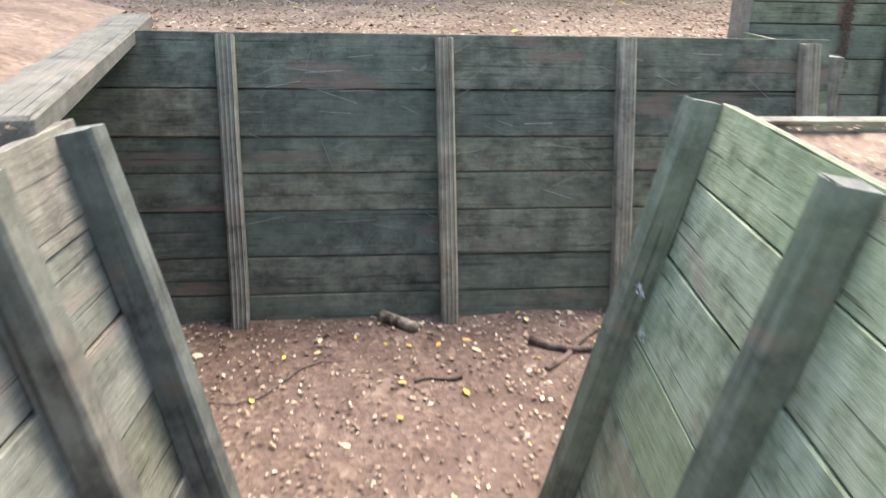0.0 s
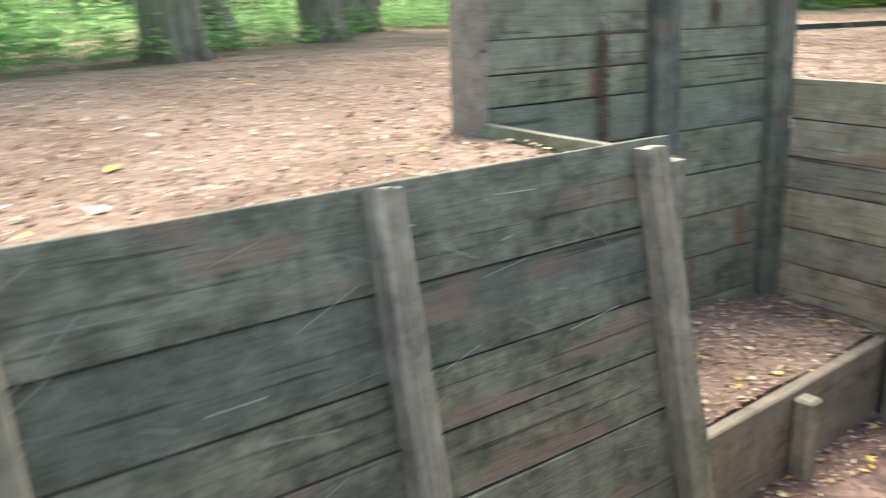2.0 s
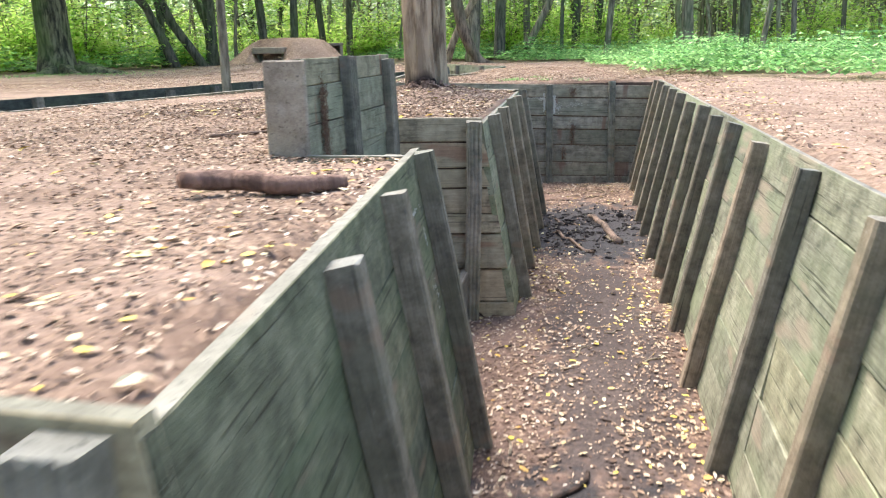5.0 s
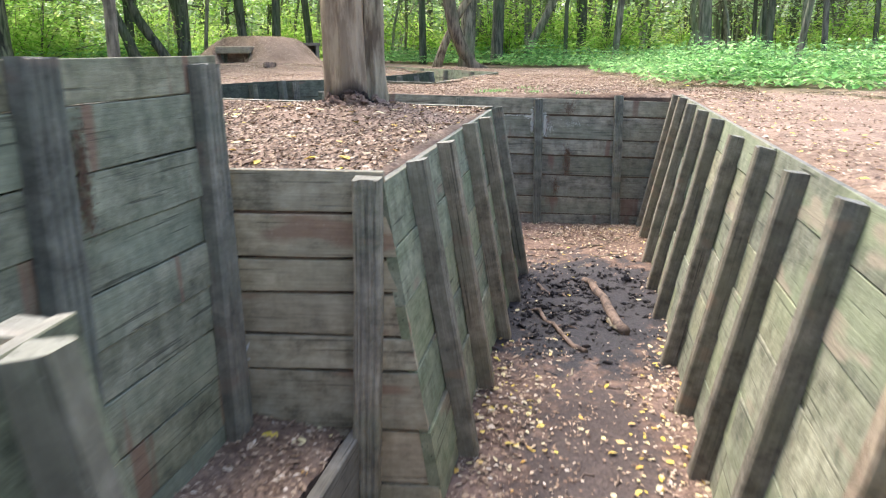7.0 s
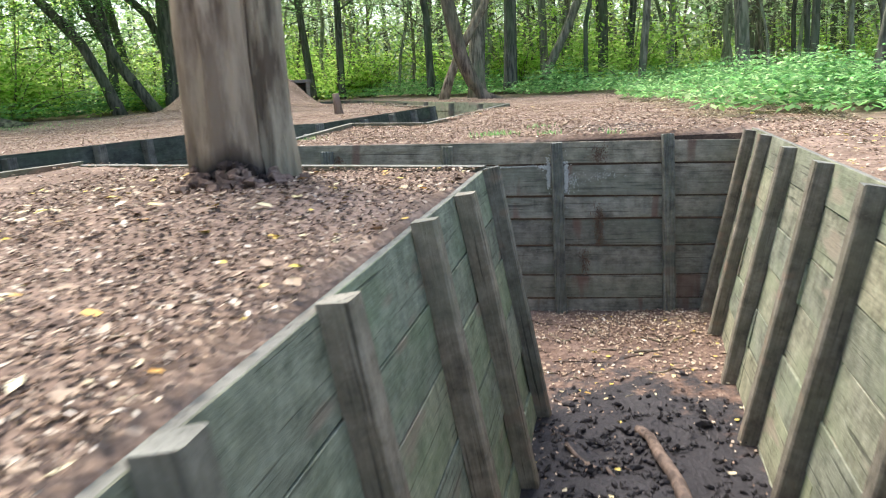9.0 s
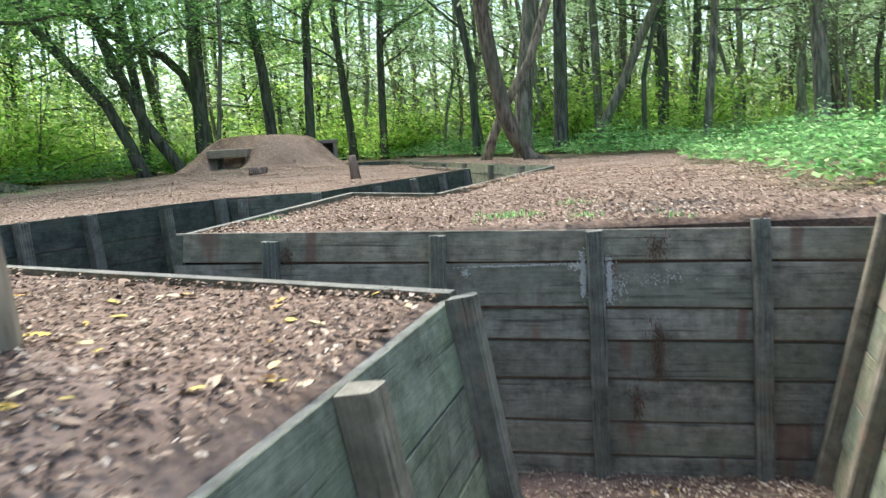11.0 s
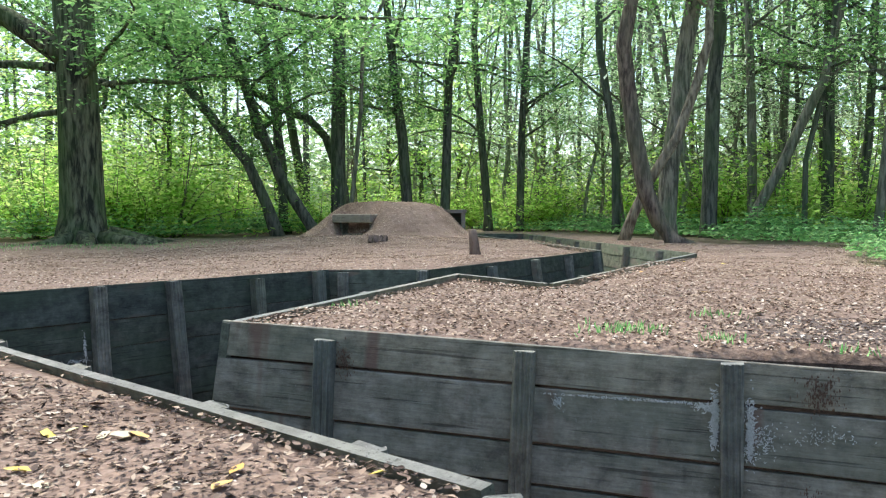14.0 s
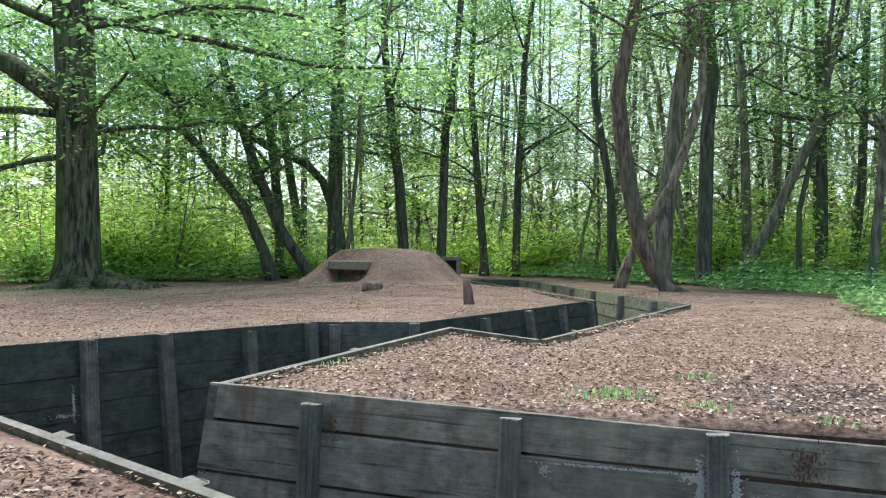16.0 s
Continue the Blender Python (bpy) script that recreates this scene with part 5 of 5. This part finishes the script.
stump = mesh_object("stump", *tube([Vector(p) for p in ((0.02, 0, -0.08), (0, 0, 0.05), (-0.02, 0, 0.16), (-0.035, 0.01, 0.29))], [0.08, 0.058, 0.054, 0.046], 12, 0.15, 3), M_DEAD_DARK, smooth=True)
stump.location = (17.2, 8.5, bank_z(17.2, 8.5))
tagged(stump, "short broken brown tree stump on the mound", "stump")
clump = mesh_object("root_lump", *joined([tube([Vector((0.1 * k, 0.03 * math.sin(k * 3), 0.0)), Vector((0.1 * k + 0.05, 0.02, 0.06)), Vector((0.1 * k + 0.1, 0.05, 0.02))], [0.03, 0.045, 0.02], 7, 0.3, k) for k in range(4)]), M_DEAD_DARK)
clump.location = (17.6, 10.3, bank_z(17.6, 10.3))
tagged(clump, "small brown root lump in the soil", "root")


# ---- fallen leaves, grass ----
def on_ground(x, y):
    return inside((x, y), BASE_LOOP) or not inside((x, y), TOP_LOOP)


def muddy(x, y):
    """1 in the wet mud of the trench floor, where leaves have been trodden in."""
    if not inside((x, y), BASE_LOOP):
        return 0.0
    return max(smooth01(1.6 - 1.2 * math.hypot((x - cx) / sx, (y - cy) / sy)) for cx, cy, sx, sy in ((9.7, 3.72, 1.4, 0.8), (3.75, 2.95, 1.5, 0.7)))


def fallen(name, label, count, areas, size, mat, seed, tilt=0.5, plain=False):
    rnd = random.Random(seed)
    lv, lf = [], []
    total = sum(a[4] for a in areas)
    for x0, x1, y0, y1, wgt in areas:
        for _ in range(int(count * wgt / total)):
            x, y = rnd.uniform(x0, x1), rnd.uniform(y0, y1)
            if not on_ground(x, y) or rnd.random() < 0.8 * muddy(x, y) or (mat is M_HUMUS and inside((x, y), TOP_LOOP)):
                continue
            z = ground_z(x, y) + rnd.uniform(0.003, 0.009)
            a = rnd.uniform(0, 6.28)
            al = Vector((math.cos(a), math.sin(a), rnd.uniform(-tilt, tilt))).normalized()
            sd = al.cross(Vector((rnd.uniform(-tilt, tilt), rnd.uniform(-tilt, tilt), 1))).normalized()
            l = size * rnd.uniform(0.45, 1.4)
            w = l * rnd.uniform(0.4, 0.75)
            c = Vector((x, y, z))
            up = al.cross(sd) * -1
            o = len(lv)
            if plain:
                lv += [c - al * l / 2, c + sd * w / 2 + up * 0.1 * l, c + al * l / 2, c - sd * w / 2 + up * 0.1 * l]
                lf += [(o, o + 1, o + 2), (o, o + 2, o + 3)]
                continue
            k = rnd.uniform(-0.05, 0.14) * l
            u = rnd.uniform(0.5, 0.9)
            lv += [c - al * l / 2, c - al * l * 0.22 + sd * w * 0.45 + up * k, c + al * l * 0.2 + sd * w * 0.5 * u + up * k * 0.8, c + al * l / 2 + up * k * 0.4,
                   c + al * l * 0.16 - sd * w * 0.5 + up * k * 0.8, c - al * l * 0.25 - sd * w * 0.5 * u + up * k]
            lf += [(o, o + 1, o + 2, o + 3), (o, o + 3, o + 4, o + 5)]
    return tagged(mesh_object(name, lv, lf, mat), label, "leaves", kind="stuff")


fallen("leaf_litter", "dry brown leaf litter covering the bank", 225000,
       [(-3, 8, 3.4, 7.2, 8), (5, 11, 4.0, 7.3, 3), (-2, 13, -0.5, 3.2, 6), (11.4, 16, 2.5, 7, 13), (16, 22, 3.5, 8, 6), (10.5, 22, 7.4, 13, 19), (-4, 8, 5.5, 10, 4), (10, 24, 12, 17, 4)], 0.021, M_LITTER, 41, 0.4, True)
fallen("near_litter", "crisp brown leaf fragments by the trench edge", 48000, [(7.0, 10.5, 4.0, 6.6, 6), (5.2, 7.5, 4.0, 6.4, 1.5), (1.3, 6.8, 3.5, 5.5, 1.5), (11.5, 14, 3.4, 7.0, 1.5)], 0.017, M_HUMUS, 42, 0.5)
fallen("large_litter", "curled dry brown leaves on the near bank", 900, [(7.0, 10.5, 4.2, 6.6, 6), (2.9, 7.5, 3.8, 5.5, 3), (-2, 1.5, 2.9, 5.5, 2)], 0.042, M_LITTER, 46, 0.4)
fallen("trench_litter", "dry leaf fragments on the trench floor", 18000, [(-1, 1.2, 0.8, 3.1, 1.0), (2.8, 12.2, 2.4, 4.3, 4), (1.5, 3, 3.3, 4.2, 1), (5.3, 7, 3.8, 4.6, 0.7)], 0.017, M_LITTER, 43, 0.35)
fallen("foot_litter", "tan dry leaves drifted along the wall foot", 5200, [(3.2, 6.5, 2.42, 2.75, 1), (5.0, 9.2, 2.75, 3.1, 1.4), (8.0, 11, 3.05, 3.3, 0.8), (4.2, 6.9, 3.3, 3.75, 1), (7.0, 9.0, 3.65, 4.0, 0.8), (10.9, 12.1, 3.4, 4.6, 1)], 0.026, M_LITTER, 47, 0.4)
fallen("near_chips", "pale brown leaf scraps among the humus", 6500, [(7.2, 10.4, 4.2, 6.5, 6), (2.9, 7.0, 3.7, 5.4, 2)], 0.016, M_LITTER, 48, 0.5)
fallen("yellow_leaves", "fallen yellow leaves on the banks", 420, [(-1.5, 11, 3.3, 6.5, 1.6), (12, 18, 2, 7, 0.6), (7.0, 10.3, 4.3, 6.4, 2.6)], 0.05, M_YELLOW, 44, 0.25)
fallen("pale_leaves", "small yellow and cream leaves on the trench floor", 1500, [(-1, 1.2, 1.0, 3.1, 0.8), (1, 12, 2.3, 4.3, 6)], 0.032, M_YELLOW, 49, 0.25)
fallen("edge_leaves", "pale and yellow leaves gathered along the wall foot", 700, [(6.8, 10.4, 2.9, 3.25, 1), (7.2, 9.6, 3.6, 4.1, 1), (3.4, 6.5, 2.5, 2.85, 1)], 0.03, M_YELLOW, 45, 0.3)


def clods(seed):
    rnd = random.Random(seed)
    pieces = []
    for k in range(2200):
        x, y = (rnd.gauss(9.75, 0.5), rnd.gauss(3.72, 0.25)) if k < 1400 else (rnd.gauss(3.9, 0.5), rnd.gauss(2.95, 0.25))
        if not inside((x, y), BASE_LOOP) or near_loop((x, y), BASE_LOOP) < 0.07:
            continue
        r = rnd.uniform(0.004, 0.015) * (1.4 if k % 9 == 0 else 1.0) if k < 1400 else rnd.uniform(0.004, 0.011)
        a = rnd.uniform(0, 6.28)
        c = Vector((x, y, ground_z(x, y) + r * 0.15))
        d = Vector((math.cos(a), math.sin(a), rnd.uniform(-0.2, 0.3))) * r * rnd.uniform(1.0, 2.2)
        pieces.append(tube([c - d, c - d * 0.4, c + d * 0.5, c + d], [r * 0.3, r * 0.8, r * 0.7, r * 0.2], 6, 0.4, k))
    tagged(mesh_object("mud_clods", *joined(pieces), M_FLOOR), "dark wet clods of trodden mud", "mud", kind="stuff")


clods(71)


def grass(spots, seed):
    rnd = random.Random(seed)
    lv, lf = [], []
    for x, y, r, n in spots:
        for _ in range(n):
            px, py = x + rnd.gauss(0, r), y + rnd.gauss(0, r)
            if not on_ground(px, py):
                continue
            a, h = rnd.uniform(0, 6.28), rnd.uniform(0.015, 0.045)
            c = Vector((px, py, ground_z(px, py)))
            s = Vector((math.cos(a), math.sin(a), 0)) * 0.004
            t = Vector((rnd.uniform(-0.5, 0.5), rnd.uniform(-0.5, 0.5), 1)) * h
            o = len(lv)
            lv += [c - s, c + s, c + t * 0.6 + s * 0.6, c + t, c + t * 0.6 - s * 0.6]
            lf.append((o, o + 1, o + 2, o + 3, o + 4))
    tagged(mesh_object("grass_tufts", lv, lf, M_HERB), "sparse green grass tufts on the bare soil", "grass", kind="stuff")


grass([(12.35, 4.95, 0.09, 120), (12.25, 4.55, 0.04, 30), (12.95, 4.75, 0.06, 30), (12.45, 6.55, 0.07, 40), (16.2, 6.5, 0.12, 110), (12.2, 4.12, 0.05, 25), (16.9, 14.4, 0.7, 700), (15.4, 15.0, 0.5, 400)], 61)


# ---- pale stains, torn fibres and webs on the walls ----
def stain(i, spots, name, label, seed, proud=0.012, mat=None):
    """Pale flecks on wall i's face: spots of (metres along, height, spread along, spread up, count, size)."""
    rnd = random.Random(seed)
    f = inward(i)
    d = wall_dir(i)
    n = Vector((f.x, f.y, 0.12)).normalized()
    ax = Vector((d.x, d.y, 0))
    up = n.cross(ax).normalized()
    lv, lf = [], []
    for s, z, ds, dz, count, size in spots:
        for _ in range(count):
            c = at_wall(i, s + rnd.gauss(0, ds), z + rnd.gauss(0, dz), proud)
            a = rnd.gauss(1.57, 0.12) if mat else rnd.uniform(0, 6.28)
            u, v = ax * math.cos(a) + up * math.sin(a), up * math.cos(a) - ax * math.sin(a)
            l, w = size * rnd.uniform(0.4, 1.5), size * rnd.uniform(0.15, 0.5)
            o = len(lv)
            lv += [c - u * l / 2, c + v * w / 2 + n * 0.002, c + u * l / 2, c - v * w / 2 + n * 0.002]
            lf += [(o, o + 1, o + 2), (o, o + 2, o + 3)]
    return tagged(mesh_object(name, lv, lf, mat or M_PALE_STAIN), label, "stain", kind="stuff")


def scratches(i, count, s0, s1, z0, z1, seed):
    """Long thin pale scratches on wall i's face."""
    rnd = random.Random(seed)
    lv, lf = [], []
    for _ in range(count):
        p, z = rnd.uniform(s0, s1), rnd.uniform(z0, z1)
        a, l, w = rnd.choice((rnd.gauss(0.0, 0.35), rnd.gauss(1.57, 0.5))), rnd.uniform(0.03, 0.16), rnd.uniform(0.0006, 0.0014)
        u, v = math.cos(a) * l / 2, math.sin(a) * l / 2
        o = len(lv)
        lv += [at_wall(i, p - u, z - v - w, 0.0115), at_wall(i, p + u, z + v - w, 0.0115), at_wall(i, p + u, z + v + w, 0.0115), at_wall(i, p - u, z - v + w, 0.0115)]
        lf.append((o, o + 1, o + 2, o + 3))
    return tagged(mesh_object("scratches", lv, lf, M_SCRATCH), "thin pale scratches in the dark planks", "scratches", kind="stuff")


fs = along("front", 1.40, -0.7)
scratches(W["front"], 120, fs[0], fs[1], 0.45, 1.2, 301)
stain(W["trench_left_near"], [(0.62, 1.07, 0.10, 0.004, 130, 0.008), (0.74, 1.06, 0.05, 0.006, 60, 0.008), (0.39, 0.97, 0.006, 0.016, 50, 0.009)], "pale_scrape", "white scrape marks along the mossy planks", 99, 0.012)
ye = along_y("trench_end", 4.46)[0]
stain(W["trench_end"], [(ye + 0.056, 0.95, 0.006, 0.045, 420, 0.014), (ye + 0.075, 1.0, 0.02, 0.008, 160, 0.012), (ye - 0.06, 0.92, 0.007, 0.05, 380, 0.014), (ye - 0.1, 0.9, 0.025, 0.03, 160, 0.01), (ye + 0.60, 0.985, 0.009, 0.009, 120, 0.009), (ye + 0.32, 1.012, 0.15, 0.002, 300, 0.01), (ye - 0.3, 0.93, 0.06, 0.02, 110, 0.009)], "pale_smear", "white lichen smears beside the post", 91)
stain(W["side_far"], [(2.08, 0.83, 0.005, 0.05, 130, 0.012), (2.15, 0.76, 0.04, 0.006, 90, 0.01)], "cobweb", "white cobweb in the angle of plank and post", 89)
yl = along("trench_left_near", 4.48)[0]
yr = along("trench_left_near", 5.27)[0]
stain(W["trench_left_near"], [(yl - 0.06, 0.16, 0.012, 0.07, 40, 0.03), (yr - 0.06, 0.24, 0.012, 0.1, 50, 0.03), (yr - 0.09, 0.08, 0.03, 0.02, 30, 0.03), (yr + 0.35, 0.8, 0.03, 0.03, 14, 0.02)], "torn_fibres", "white torn fibres hanging beside the posts", 92, 0.03)
stain(W["bay_one_return"], [(0.66, 1.09, 0.015, 0.02, 30, 0.02), (0.5, 1.085, 0.09, 0.003, 26, 0.01), (0.45, 0.81, 0.14, 0.003, 40, 0.01), (0.4, 0.65, 0.14, 0.003, 34, 0.008)], "cobweb", "white cobweb along the plank joints", 93)
stain(W["passage_right"], [(along_y("passage_right", 1.86)[0], 0.78, 0.015, 0.01, 10, 0.025), (along_y("passage_right", 1.74)[0], 0.72, 0.015, 0.008, 10, 0.022)], "cobweb", "pale cobweb strung beside the post", 94, 0.05)
stain(W["bay_two_return"], [(0.5, 0.60, 0.03, 0.02, 24, 0.03), (0.52, 0.66, 0.02, 0.015, 10, 0.03)], "cobweb", "grey cobweb with dead leaves in the corner", 95, 0.04)
stain(W["trench_end"], [(ye - 0.28, 1.10 - 0.02 * k, 0.03, 0.02, 60, 0.013) for k in range(4)] + [(ye - 0.27, 0.70 - 0.03 * k, 0.022 - 0.001 * k, 0.02, 60, 0.013) for k in range(8)] + [(ye - 0.17, 0.42 - 0.03 * k, 0.016, 0.02, 50, 0.012) for k in range(5)] + [(ye + 1.45, 1.12 - 0.02 * k, 0.014, 0.02, 40, 0.012) for k in range(4)], "rust_streak", "rust-brown streaks on the end wall planks", 98, 0.0125, M_RUST)
stain(W["bay_one_back"], [(0.99, 1.28 - 0.03 * k, 0.014, 0.03, 60, 0.014) for k in range(-6, 9)] + [(0.43, 1.53, 0.009, 0.03, 160, 0.018)], "rust_streak", "rust-brown streak run down the planks", 96, 0.0125, M_RUST)
stain(W["bay_two_back"], [(1.29, 1.32 - 0.03 * k, 0.026, 0.03, 90, 0.015) for k in range(-4, 6)] + [(0.78, 1.30 - 0.03 * k, 0.014, 0.03, 60, 0.014) for k in range(-3, 4)], "rust_streak", "rust-brown streak run down the planks", 97, 0.0125, M_RUST)
sp = at_wall(W["front"], along("front", -0.055)[0], 1.13, 0.03)
splinter = mesh_object("splinter", [(0, 0, 0.02), (0, 0, 0.0), (-0.03, -0.012, -0.012), (-0.03, -0.012, -0.002), (-0.055, -0.02, 0.004), (-0.055, -0.02, -0.002)], [(0, 1, 2, 3), (3, 2, 5, 4)], M_CAP)
splinter.location = sp
tagged(splinter, "pale curled splinter torn from the post", "splinter")
